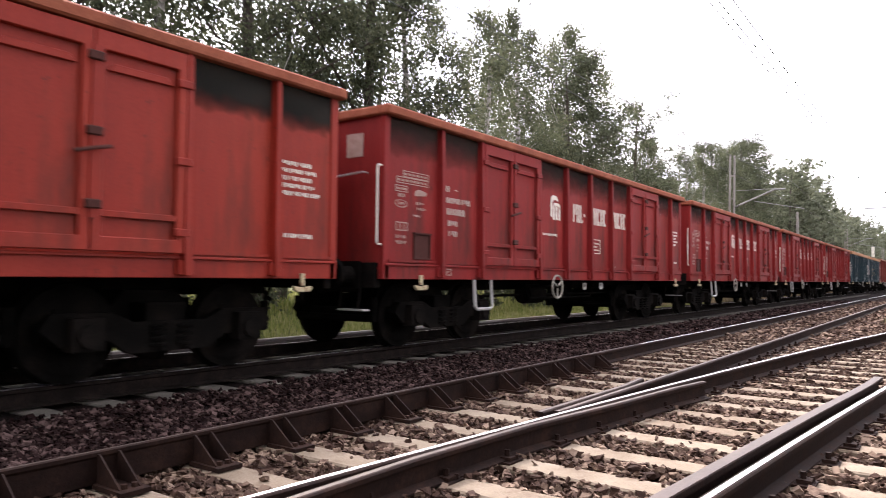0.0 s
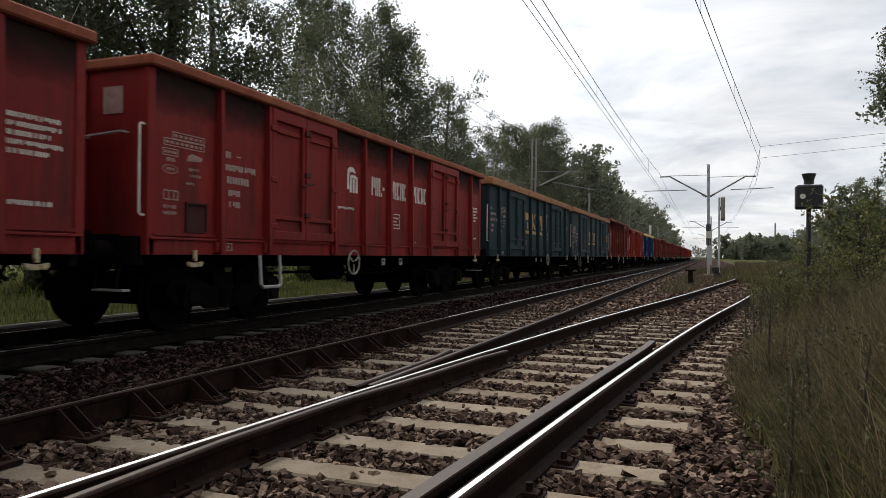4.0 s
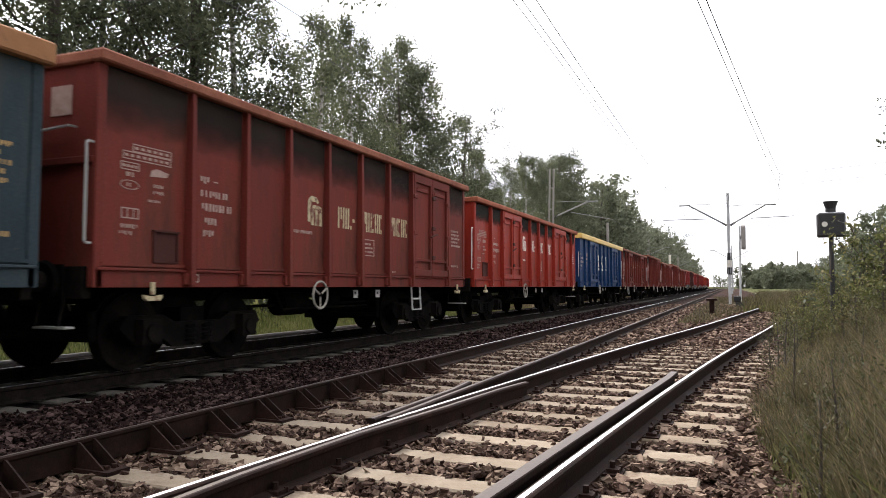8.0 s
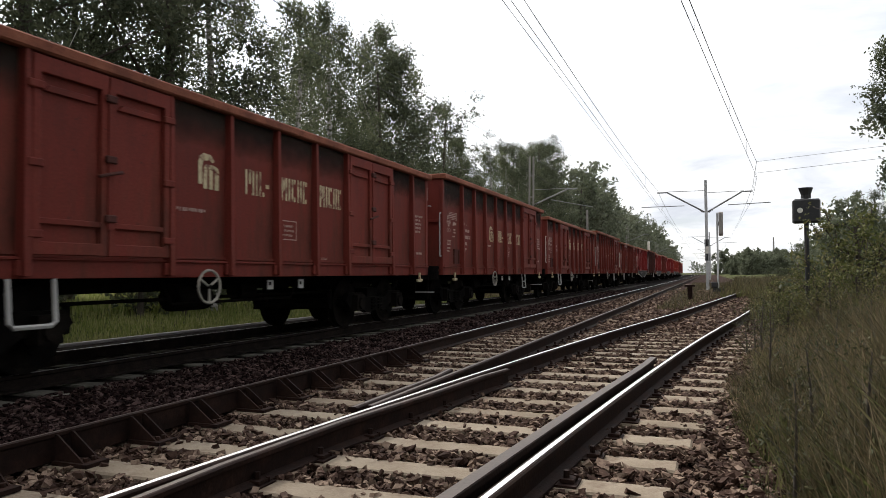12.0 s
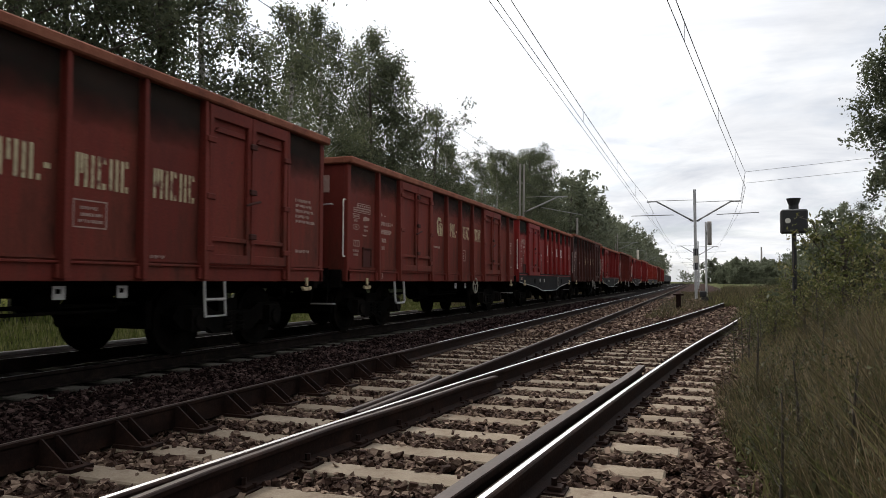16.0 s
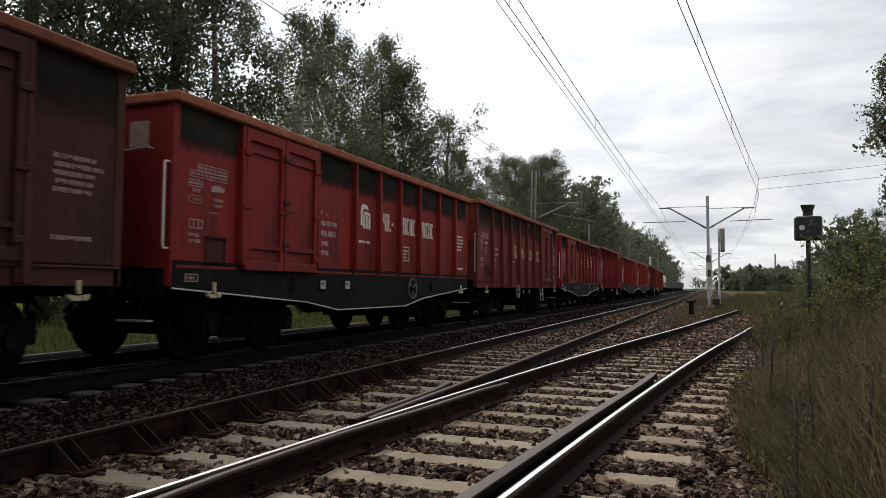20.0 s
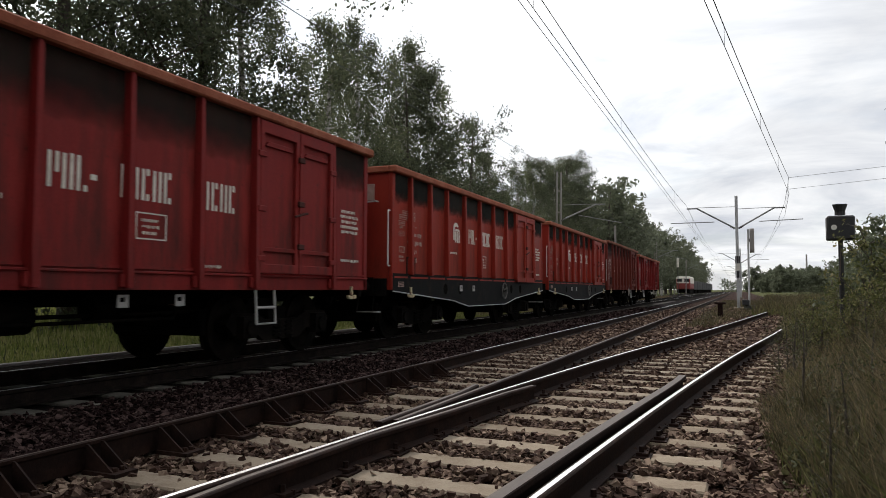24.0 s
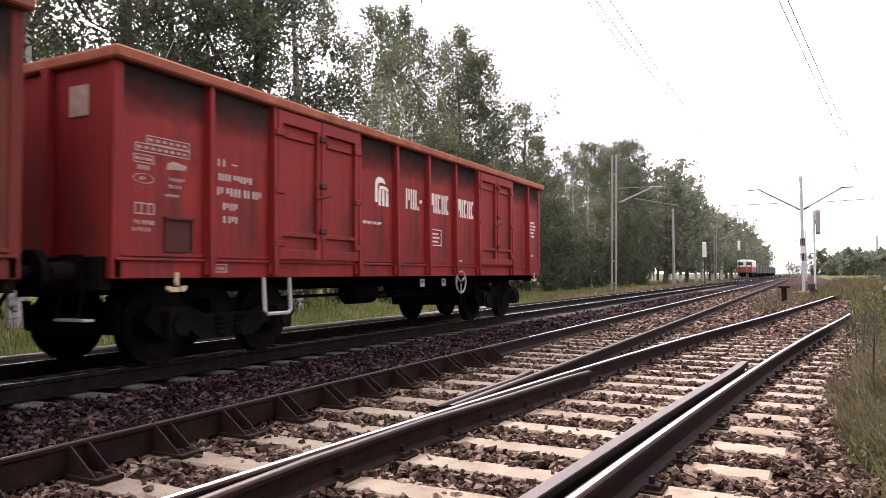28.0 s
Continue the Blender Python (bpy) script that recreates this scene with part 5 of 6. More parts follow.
def tree_meshes(seed, h, crown_from, width, leaves, size, style, leaf=None):
    r = np.random.RandomState(seed)
    verts, faces, tips = [], [], []
    lean = r.uniform(-0.03, 0.03, 2)
    zs = np.linspace(0, h * 0.95, 9)
    trunk = [(lean[0] * z + 0.12 * math.sin(z * 0.5 + seed), lean[1] * z + 0.12 * math.cos(z * 0.4 + seed), z) for z in zs]
    r0 = 0.011 * h + 0.05
    limb(verts, faces, trunk, [r0 * (1 - 0.9 * z / h) + 0.02 for z in zs], 8)
    nb = {"birch": 26, "oak": 22, "pine": 20}[style]
    for k in range(nb):
        f = (k + 0.5) / nb
        z = h * (crown_from + (0.96 - crown_from) * f)
        i = np.interp(z, zs, np.arange(9))
        i0 = int(min(7, i))
        o = np.array(trunk[i0]) * (1 - (i - i0)) + np.array(trunk[i0 + 1]) * (i - i0)
        ang = k * 2.4 + r.uniform(-0.4, 0.4)
        shape = {"birch": math.sin(math.pi * min(1, 0.18 + 0.82 * f)) ** 0.7, "oak": math.sin(math.pi * (0.15 + 0.78 * f)) ** 0.6, "pine": (1 - f) ** 0.5 * 0.9 + 0.15}[style]
        ln = width * max(0.22, shape) * r.uniform(0.7, 1.2)
        rise = {"birch": 0.55, "oak": 0.5, "pine": 0.12}[style] * r.uniform(0.5, 1.3)
        pts, rad = [], []
        for s in range(5):
            u = s / 4
            sag = -0.35 * ln * u * u if style == "birch" else 0
            pts.append((o[0] + math.cos(ang) * ln * u, o[1] + math.sin(ang) * ln * u, o[2] + rise * ln * u + sag + 0.1 * r.normal()))
            rad.append(max(0.012, (0.46 if style == "oak" else 0.3) * r0 * (1 - 0.8 * f) * (1 - 0.8 * u)))
        limb(verts, faces, pts, rad, 5)
        for s in range(1, 5):
            p = np.array(pts[s])
            if r.uniform() < 0.3:
                continue
            tips.append(p)
            for _ in range(3 if s > 1 else 1):
                d = r.normal(size=3) * 0.22 * ln + (0, 0, 0.1)
                tips.append(p + d)
                if s > 1:
                    limb(verts, faces, [tuple(p), tuple(p + d)], [0.014, 0.006], 3)
    tips = np.array(tips)
    wood = bpy.data.meshes.new("trunk")
    wood.from_pydata(verts, [], faces)
    wood.materials.append(BIRCHBARK if style == "birch" else BARK)
    spread = {"birch": np.array((0.20, 0.20, 0.30)), "oak": np.array((0.25, 0.25, 0.19)), "pine": np.array((0.24, 0.24, 0.13))}[style] * width / 3
    q = leaf_cloud(r, tips, leaves, spread, size, 0.35 if style == "birch" else 0.0)
    crown = bpy.data.meshes.new("crown")
    crown.from_pydata(q.tolist(), [], np.arange(len(q)).reshape(-1, 4).tolist())
    crown.materials.append(leaf or {"birch": LEAF, "oak": OAKLEAF, "pine": NEEDLE}[style])
    return wood, crown


KINDS = {
    "birch_a": (tree_meshes(1, 17.0, 0.28, 3.0, 24000, 0.072, "birch"), "tall birch tree with drooping leafy twigs", "birch tree"),
    "birch_b": (tree_meshes(2, 14.5, 0.20, 2.6, 13000, 0.072, "birch"), "birch tree with a loose airy crown", "birch tree"),
    "oak_a": (tree_meshes(3, 15.0, 0.20, 3.8, 28000, 0.076, "oak"), "broad dark leafy tree at the wood's edge", "tree"),
    "oak_b": (tree_meshes(4, 12.5, 0.10, 3.3, 20000, 0.078, "oak"), "dense dark green tree beside the line", "tree"),
    "pine_a": (tree_meshes(5, 17.5, 0.50, 2.6, 14000, 0.085, "pine"), "tall pine with a bare trunk and high crown", "pine tree"),
    # birch_d takes the dark leaf to paint its crown's silhouette against the sky
    "birch_d": (tree_meshes(14, 17.0, 0.34, 3.0, 38000, 0.10, "birch", OAKLEAF), "dense drooping birch with a bare lower trunk", "birch tree"),
    "oak_d": (tree_meshes(13, 14.0, 0.05, 4.2, 15000, 0.14, "oak"), "dense dark tree, for the wood and for shade from out of view", "tree"),
    # the far kinds wear the leaf colour paled for haze
    "far_a": (tree_meshes(6, 15.0, 0.10, 3.6, 2600, 0.26, "oak", HAZYLEAF), "distant tree of the wood with haze-paled leaves", "tree"),
    "far_b": (tree_meshes(7, 14.0, 0.2, 2.9, 2200, 0.24, "birch", HAZYLEAF), "distant birch of the wood", "tree"),
    "weed_a": (tree_meshes(9, 11.0, 0.05, 3.6, 560, 0.13, "oak", WEEDLEAF), "leafy green weed among the grass", "weed"),
    "weed_b": (tree_meshes(11, 9.0, 0.1, 2.4, 420, 0.12, "oak", WEEDLEAF), "thin drooping weed beside the track", "weed"),
    "weed_tall": (tree_meshes(21, 2.2, 0.05, 0.85, 2600, 0.042, "oak", SIDEGRASS), "tall bright green weed beside the signal", "weed"),
    "wood_far": (tree_meshes(12, 9.0, 0.02, 4.2, 3600, 0.36, "oak", HAZYLEAF), "dense low tree of the distant wood", "tree"),
    "bush_a": (tree_meshes(8, 3.6, 0.04, 1.7, 3200, 0.085, "oak"), "dense green shrub at the wood's edge", "shrub"),
}


def plant(kind, x, y, scale=1.0, turn=0.0, z=None):
    (wood, crown), label, category = KINDS[kind]
    e = root(category.replace(" ", "_"), label, category, {"shrub": "shrubs", "weed": "weeds"}.get(category, "trees of the wood"))
    t, c = part("trunk" if category != "weed" else "stem", wood, None, e), part("crown" if category != "weed" else "foliage", crown, None, e)
    if category == "weed":
        t["kind"] = c["kind"] = "stuff"
    e.matrix_basis = pose(x, y, height(x, y) - 0.05 if z is None else z, 0, 0, turn) @ Matrix.Scale(scale, 4)
    return e


rt = random.Random(21)
# wood on the train's far side: kind, place along the line and height
HEIGHTS = {"birch_a": 17.0, "birch_b": 14.5, "oak_a": 15.0, "oak_b": 12.5, "pine_a": 17.5, "far_a": 15.0, "far_b": 14.0}
FRONT = [("oak_a", 3, 17), ("oak_a", 7.5, 17.5), ("birch_b", 11.2, 16.5), ("oak_a", 15.2, 19), ("oak_a", 20.5, 19), ("birch_a", 21.8, 15.5), ("birch_b", 29.2, 14.8), ("birch_a", 33.0, 15.8),
         ("oak_b", 36, 13.5), ("birch_a", 38.5, 16.8), ("birch_b", 42.3, 16.5), ("oak_b", 47.0, 13.4), ("birch_b", 51, 12), ("oak_b", 55, 12.3), ("birch_b", 59.5, 12.5), ("birch_b", 64, 13),
         ("oak_a", 68.5, 14), ("birch_b", 73, 15), ("oak_a", 78, 16), ("oak_a", 83, 16.4), ("birch_a", 88, 15)]
for k, y, h in FRONT:
    plant(k, -18.0 - rt.uniform(-0.7, 0.9), y, h / HEIGHTS[k], rt.uniform(0, 360))
for k, y, h in (("oak_a", -3, 18), ("oak_a", 12, 16), ("oak_a", 20, 14.5), ("oak_b", 25.5, 13.5), ("birch_a", 38, 15), ("oak_a", 44, 13)):
    plant(k, -21.5 - rt.uniform(0, 1.5), y, h / HEIGHTS[k], rt.uniform(0, 360))
# out of view on the left, added to cut down the sky's light
for y in (-22, -17, -12.5, -8, -5):
    plant("oak_d", -22.5 - rt.uniform(0, 2.5), y, rt.uniform(0.92, 1.12), rt.uniform(0, 360))
for y in (50, 55.5, 61, 67, 73):
    plant("oak_d", -22.5 - rt.uniform(0, 2.5), y, rt.uniform(0.75, 0.9), rt.uniform(0, 360))
# unseen trees added beside and behind the eye to shade the near wagons
for x, y, s in ((9.0, 0.8, 1.05), (8.0, -3.8, 1.05), (8.5, -8, 1.05), (10, -12.5, 1.1), (8.5, -18, 1.0), (14, -5, 1.1), (9, -25, 1.05)):
    plant("oak_d", x, y, s, rt.uniform(0, 360))
y = 4.0
while y < 92:
    k = rt.choice(["oak_b", "birch_b", "oak_b"])
    plant(k, -22.5 - rt.uniform(0, 3), y, rt.uniform(0.62, 0.85) * (0.6 if 26 < y < 48 else 1), rt.uniform(0, 360))
    y += rt.uniform(4.0, 6.5)
y = 5.0
while y < 90:
    plant("bush_a", -16.6 - rt.uniform(0, 2.0), y, rt.uniform(0.6, 1.35), rt.uniform(0, 360))
    y += rt.uniform(1.6, 3.0)
y = 92.0
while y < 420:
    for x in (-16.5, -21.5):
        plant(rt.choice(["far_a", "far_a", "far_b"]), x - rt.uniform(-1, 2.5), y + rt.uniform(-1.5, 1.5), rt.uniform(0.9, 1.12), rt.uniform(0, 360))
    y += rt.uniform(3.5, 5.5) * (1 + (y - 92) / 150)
# the right-hand wood
for k, x, y, s in (("birch_d", 11.2, 43, 0.95), ("birch_d", 12.6, 40, 1.0), ("birch_d", 13.8, 45, 1.05), ("oak_d", 16.0, 49, 1.1), ("oak_d", 19.5, 46, 1.15), ("oak_a", 13.5, 42, 1.0), ("birch_b", 15.5, 38, 1.05), ("oak_b", 16.5, 33, 1.0), ("pine_a", 17.5, 46, 1.0), ("oak_a", 20, 40, 1.05),
                   ("oak_b", 13.5, 70, 0.6), ("oak_a", 17.0, 64, 0.62), ("oak_b", 21.0, 70, 0.8)):
    plant(k, x, y, s, rt.uniform(0, 360))
y = 95.0
while y < 420:
    x = 13 + (y - 95) * 0.07
    for dx in (4, 11, 19):
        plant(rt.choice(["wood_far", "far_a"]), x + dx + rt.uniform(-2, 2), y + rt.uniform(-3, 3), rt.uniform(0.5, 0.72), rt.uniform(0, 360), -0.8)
    y += rt.uniform(6, 9) * (1 + (y - 95) / 160)


# low wood along the right-hand distance
for k in range(46):
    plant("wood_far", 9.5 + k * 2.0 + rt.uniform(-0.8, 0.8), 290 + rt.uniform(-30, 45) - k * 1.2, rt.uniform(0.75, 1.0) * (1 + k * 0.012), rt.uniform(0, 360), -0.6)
for k in range(14):
    plant("oak_b", 14 + k * 1.6 + rt.uniform(-0.6, 0.6), 92 + rt.uniform(-8, 10), rt.uniform(0.42, 0.62) * (1 + k * 0.03), rt.uniform(0, 360), -0.6)
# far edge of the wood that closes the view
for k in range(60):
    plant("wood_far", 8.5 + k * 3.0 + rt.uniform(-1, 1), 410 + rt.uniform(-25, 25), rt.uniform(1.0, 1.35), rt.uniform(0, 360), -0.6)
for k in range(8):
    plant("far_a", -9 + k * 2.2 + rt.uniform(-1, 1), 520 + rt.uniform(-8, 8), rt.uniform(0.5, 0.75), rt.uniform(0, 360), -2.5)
# shrubs and tall weeds by the turnout
for x, y, s in ((2.75, 16.2, 0.64), (10.2, 39.0, 0.8), (11.5, 37.5, 0.9), (12.8, 36.0, 0.95), (14.2, 35.0, 1.0), (9.3, 42.0, 0.7), (3.4, 12.5, 0.36), (4.3, 15.0, 0.5), (5.4, 19.0, 0.62), (6.8, 23.0, 0.7), (4.4, 22.0, 0.5), (4.6, 10.0, 0.38), (5.8, 13.0, 0.5), (8.5, 28.0, 0.8), (9.5, 35.0, 0.9), (7.0, 30.0, 0.6), (6.2, 8.5, 0.42)):
    plant("bush_a", x, y, s, rt.uniform(0, 360))


for x, y, k in ((2.50, 14.2, 0.95), (2.95, 13.2, 0.8), (2.2, 12.4, 0.55), (1.75, 13.3, 0.5), (3.5, 14.8, 0.9), (2.1, 16.4, 0.6), (1.35, 14.3, 0.4), (2.6, 11.0, 0.5), (3.6, 11.6, 0.6), (1.5, 17.5, 0.5)):
    plant("weed_tall", x, y, k, 137 * x)
rb = random.Random(17)
for k in range(26):
    y = 58 + 42 * rb.random()
    plant("bush_a", x3(60) + 2.0 + 16 * rb.random(), y, rb.uniform(0.22, 0.5), rb.uniform(0, 360))
rw = random.Random(8)
for k in range(40):
    y = 3.4 + 24 * rw.random() ** 1.4
    x = x3(y) + max(0.6, 1.35 - (y - 3) * 0.09) + 4.0 * rw.random() ** 1.3
    plant(rw.choice(["weed_a", "weed_b"]), x, y, rw.uniform(0.05, 0.12), rw.uniform(0, 360))
for k in range(16):
    y = 20.5 + 6 * rw.random()
    plant(rw.choice(["weed_a", "weed_b"]), x3(y) + rw.uniform(-0.15, 0.6), y, rw.uniform(0.03, 0.06), rw.uniform(0, 360))
for k in range(10):
    y = 24 + 22 * rw.random()
    plant("weed_a", rw.uniform(-1.4, x2(y) - 0.5), y, rw.uniform(0.03, 0.06), rw.uniform(0, 360), -0.06)


# ---------------------------------------------------------------- grass
def grass(name, n, place_xy, blade, mat, label, seed, width=0.006, lean=0.35):
    r = np.random.RandomState(seed)
    xy = place_xy(r, n)
    n = len(xy)
    z = np.array([height(a, b) for a, b in xy]) - 0.03
    h = blade(r, xy, n)
    a = r.uniform(0, math.tau, n)
    tip = lean * h * r.uniform(0.2, 1.0, n)
    dx, dy = np.cos(a) * tip, np.sin(a) * tip
    b = r.uniform(0, math.tau, n)
    wx, wy = np.cos(b) * width, np.sin(b) * width
    v = np.zeros((n, 5, 3))
    v[:, 0] = np.stack([xy[:, 0] - wx, xy[:, 1] - wy, z], 1)
    v[:, 1] = np.stack([xy[:, 0] + wx, xy[:, 1] + wy, z], 1)
    v[:, 2] = np.stack([xy[:, 0] + dx * 0.35 + wx, xy[:, 1] + dy * 0.35 + wy, z + h * 0.6], 1)
    v[:, 3] = np.stack([xy[:, 0] + dx * 0.35 - wx, xy[:, 1] + dy * 0.35 - wy, z + h * 0.6], 1)
    v[:, 4] = np.stack([xy[:, 0] + dx, xy[:, 1] + dy, z + h * 0.97], 1)
    i = 5 * np.arange(n)[:, None]
    quads = (i + np.array([[0, 1, 2, 3]])).tolist()
    tris = (i + np.array([[3, 2, 4]])).tolist()
    me = bpy.data.meshes.new(name)
    me.from_pydata(v.reshape(-1, 3).tolist(), [], quads + tris)
    me.materials.append(mat)
    return tagged(new(name, me), label, "grass", kind="stuff")


def edge_of(y):
    return np.where(y < 16, -1.20 + 0.065 * y + 0.0023 * y * y, 0.5 + (y - 16) * 0.112)


def right_near(r, n):
    y = 1.5 + 17 * r.uniform(0, 1, n) ** 1.3
    x = edge_of(y) + np.clip(1.75 - (y - 2) * 0.18, 0.5, 1.75) + 5.2 * r.uniform(0, 1, n) ** 1.4
    # tufts: two blades in three gather round a few places
    k = r.randint(0, n // 45, n)
    tuft = r.uniform(0, 1, n) < 0.66
    x = np.where(tuft, x[k] + r.normal(0, 0.09, n), x)
    y = np.where(tuft, y[k] + r.normal(0, 0.09, n), y)
    return np.stack([x, y], 1)


def right_far(r, n):
    y = 17 + 60 * r.uniform(0, 1, n) ** 1.2
    x = np.minimum(edge_of(y), 4.5) + np.where(y < 19, 0.5, np.where(y < 36, 0.05, -2.2)) + 14 * r.uniform(0, 1, n) ** 1.3
    return np.stack([x, y], 1)


def tall(r, xy, n):
    d = np.clip((xy[:, 0] - edge_of(xy[:, 1]) - 0.3) / 1.7, 0.22, 1)
    c = np.array([0.7 + 0.8 * noise.noise((a * 1.1, b * 1.1, 7)) for a, b in xy])
    return np.clip(d * r.uniform(0.3, 1.25, n) * c, 0.05, 1.15)


def left_verge(r, n):
    y = -4 + 84 * r.uniform(0, 1, n) ** 1.2
    x = -10.15 - 7.0 * r.uniform(0, 1, n)
    return np.stack([x, y], 1)


def wood_floor(r, n):
    return np.stack([-17 - 16 * r.uniform(0, 1, n), -6 + 66 * r.uniform(0, 1, n)], 1)


def clumps(r, xy, n, lo, hi):
    c = np.array([0.8 + 0.9 * noise.noise((a * 0.8, b * 0.8, 7)) for a, b in xy])
    d = np.clip((xy[:, 0] - edge_of(xy[:, 1]) - 0.3) / 1.7, 0.2, 1)
    return np.clip(np.clip(d * c, 0.1, 1.6) * r.uniform(lo, hi, n), 0.05, 1.2)


grass("tall_grass", 64000, right_near, tall, BLADE, "tall brownish green grass and weeds beside the turnout", 31, 0.0032, 0.8)
grass("dry_grass", 17000, right_near, lambda r, xy, n: clumps(r, xy, n, 0.5, 1.3), STRAW, "dry straw-coloured grass stalks beside the turnout", 36, 0.0025, 0.5)
grass("green_grass", 26000, right_near, lambda r, xy, n: clumps(r, xy, n, 0.3, 0.8), SIDEGRASS, "green undergrowth among the tall grass", 37, 0.006, 0.8)


def undergrowth(n, seed):
    """Small leaves of weeds through the depth of the tall grass."""
    r = np.random.RandomState(seed)
    xy = right_near(r, n)
    d = np.clip((xy[:, 0] - edge_of(xy[:, 1]) - 0.5) / 1.9, 0.12, 1)
    z = np.array([height(a, b) + 0.9 * (0.6 + 0.7 * noise.noise((a * 1.1, b * 1.1, 7))) * q for (a, b), q in zip(xy, d)])
    low = np.array([height(a, b) for a, b in xy])
    c = np.stack([xy[:, 0], xy[:, 1], low + (z - low) * r.uniform(0, 1, n) ** 0.7], 1)
    me = bpy.data.meshes.new("weed_leaves")
    q = leaf_cloud(r, c, n, np.array((0.03, 0.03, 0.03)), 0.026)
    me.from_pydata(q.tolist(), [], np.arange(len(q)).reshape(-1, 4).tolist())
    me.materials.append(WEEDLEAF)
    tagged(new("weed_leaves", me), "small green leaves of weeds among the tall grass", "weeds", kind="stuff")


undergrowth(90000, 44)


def behind(r, n):
    y = 2.2 - 16 * r.uniform(0, 1, n) ** 1.3
    x = 0.35 + 0.35 * np.sin(y * 0.9) + 7 * r.uniform(0, 1, n) ** 1.2 + np.clip(1.2 - np.abs(y) * 0.6, 0, 1.2)
    return np.stack([x, y], 1)


grass("tall_grass", 16000, behind, lambda r, xy, n: r.uniform(0.15, 0.6, n), BLADE, "rough grass behind the turnout's edge", 42, 0.006, 0.6)
grass("green_grass", 10000, behind, lambda r, xy, n: r.uniform(0.1, 0.4, n), SIDEGRASS, "green growth behind the turnout's edge", 43, 0.007, 0.7)
grass("tall_grass", 30000, right_far, lambda r, xy, n: np.where(xy[:, 1] < 24, 0.75, 1.0) * r.uniform(0.4, 1.25, n), BLADE, "tall rough grass on the low bank", 32, 0.010, 0.5)
grass("green_grass", 16000, right_far, lambda r, xy, n: r.uniform(0.3, 0.9, n), SIDEGRASS, "green growth on the low bank", 38, 0.014, 0.6)
def between(r, n):
    y = 24 + 60 * r.uniform(0, 1, n)
    lo, hi = -1.6, np.minimum(edge_of(y), 4.5) - 2.3
    return np.stack([lo + (hi - lo) * r.uniform(0, 1, n), y], 1)


grass("low_grass", 9000, between, lambda r, xy, n: r.uniform(0.12, 0.4, n), BLADE, "low grass between the tracks", 39, 0.012, 0.6)
def far_verge(r, n):
    y = 38 + 80 * r.uniform(0, 1, n)
    return np.stack([-9.9 - 4.2 * r.uniform(0, 1, n), y], 1)


grass("dry_grass", 16000, far_verge, lambda r, xy, n: r.uniform(0.2, 0.6, n), STRAW, "pale dry grass on the verge beyond the train", 41, 0.016, 0.5)
grass("verge_grass", 85000, left_verge, lambda r, xy, n: r.uniform(0.10, 0.32, n), VERGE, "bright green grass verge beyond the train", 33, 0.010)
grass("wood_grass", 45000, wood_floor, lambda r, xy, n: r.uniform(0.15, 0.5, n), VERGE, "bright green grass between the trees beyond the train", 39, 0.02)


# ---------------------------------------------------------------- overhead line
def mast(x, y, top, leans, arms, label, name="catenary_mast", mat=STEEL, half=0.09):
    m = root(name, label, "catenary mast", at=pose(x, y, height(x, y) - 0.1, 0, leans, 0))
    bm = bmesh.new()
    if mat is STEEL:
        # rolled beam: two flanges and a web in one section
        i, d, e = half - 0.025, 0.09, 0.012
        section = [(-half, -d), (-i, -d), (-i, -e), (i, -e), (i, -d), (half, -d), (half, d), (i, d), (i, e), (-i, e), (-i, d), (-half, d)]
        low, high = ([bm.verts.new((x, y, z)) for x, y in section] for z in (0, top))
        for k in range(12):
            bm.faces.new((low[k], low[(k + 1) % 12], high[(k + 1) % 12], high[k]))
        bm.faces.new(low[::-1])
        bm.faces.new(high)
        part("post", bm, mat, m)
    else:
        for dx in (-half, half):
            bm = bmesh.new()
            box(bm, dx - 0.05, dx + 0.05, -0.07, 0.07, 0, top)
            part("post", bm, mat, m, bevel=0.01)
        for k in range(int(top / 1.4)):
            bm = bmesh.new()
            box(bm, -half + 0.05, half - 0.05, -0.03, 0.03, 0.9 + k * 1.4, 1.0 + k * 1.4)
            part("tie", bm, mat, m)
    bm = bmesh.new()
    box(bm, -0.3, 0.3, -0.3, 0.3, -0.2, 0.35)
    part("footing", bm, CONCRETE, m, bevel=0.02)
    for s, reach, z0, z1, zc in arms:
        bm = bmesh.new()
        tube(bm, (s * half, 0, z0), (s * (reach - 0.5), 0, z1), 0.05, 6)
        tube(bm, (s * (reach - 0.5), 0, z1), (s * (reach + 0.1), 0, z1), 0.045, 6)
        tube(bm, (s * half, 0, z1 + 0.02), (s * (reach - 0.4), 0, z1 + 0.04), 0.018, 6)
        part("cantilever", bm, ARMS, m)
        bm = bmesh.new()
        tube(bm, (s * 1.3, 0, z0 + (z1 - z0) * 0.33), (s * (reach + 1.1), 0, zc), 0.026, 6)
        part("steady_arm", bm, ARMS, m)
        bm = bmesh.new()
        for q in range(3):
            tube(bm, (s * (half + 0.05 + q * 0.09), 0, z0 + q * 0.055), (s * (half + 0.09 + q * 0.09), 0, z0 + 0.025 + q * 0.055), 0.075, 10)
        part("insulator", bm, BARK, m, "brown ribbed insulator")
    return m


centre = mast(-0.05, 48, 7.35, -0.3, ((-1, 2.85, 5.3, 6.65, 5.75), (1, 2.65, 5.3, 6.5, 5.75)), "pale steel catenary mast with two cantilever arms")
for z in (2.2, 3.1):
    bm = bmesh.new()
    box(bm, -0.14, 0.14, -0.07, 0.07, z, z + 0.45)
    part("band", bm, DARKSTEEL, centre, "black painted band")
bm = bmesh.new()
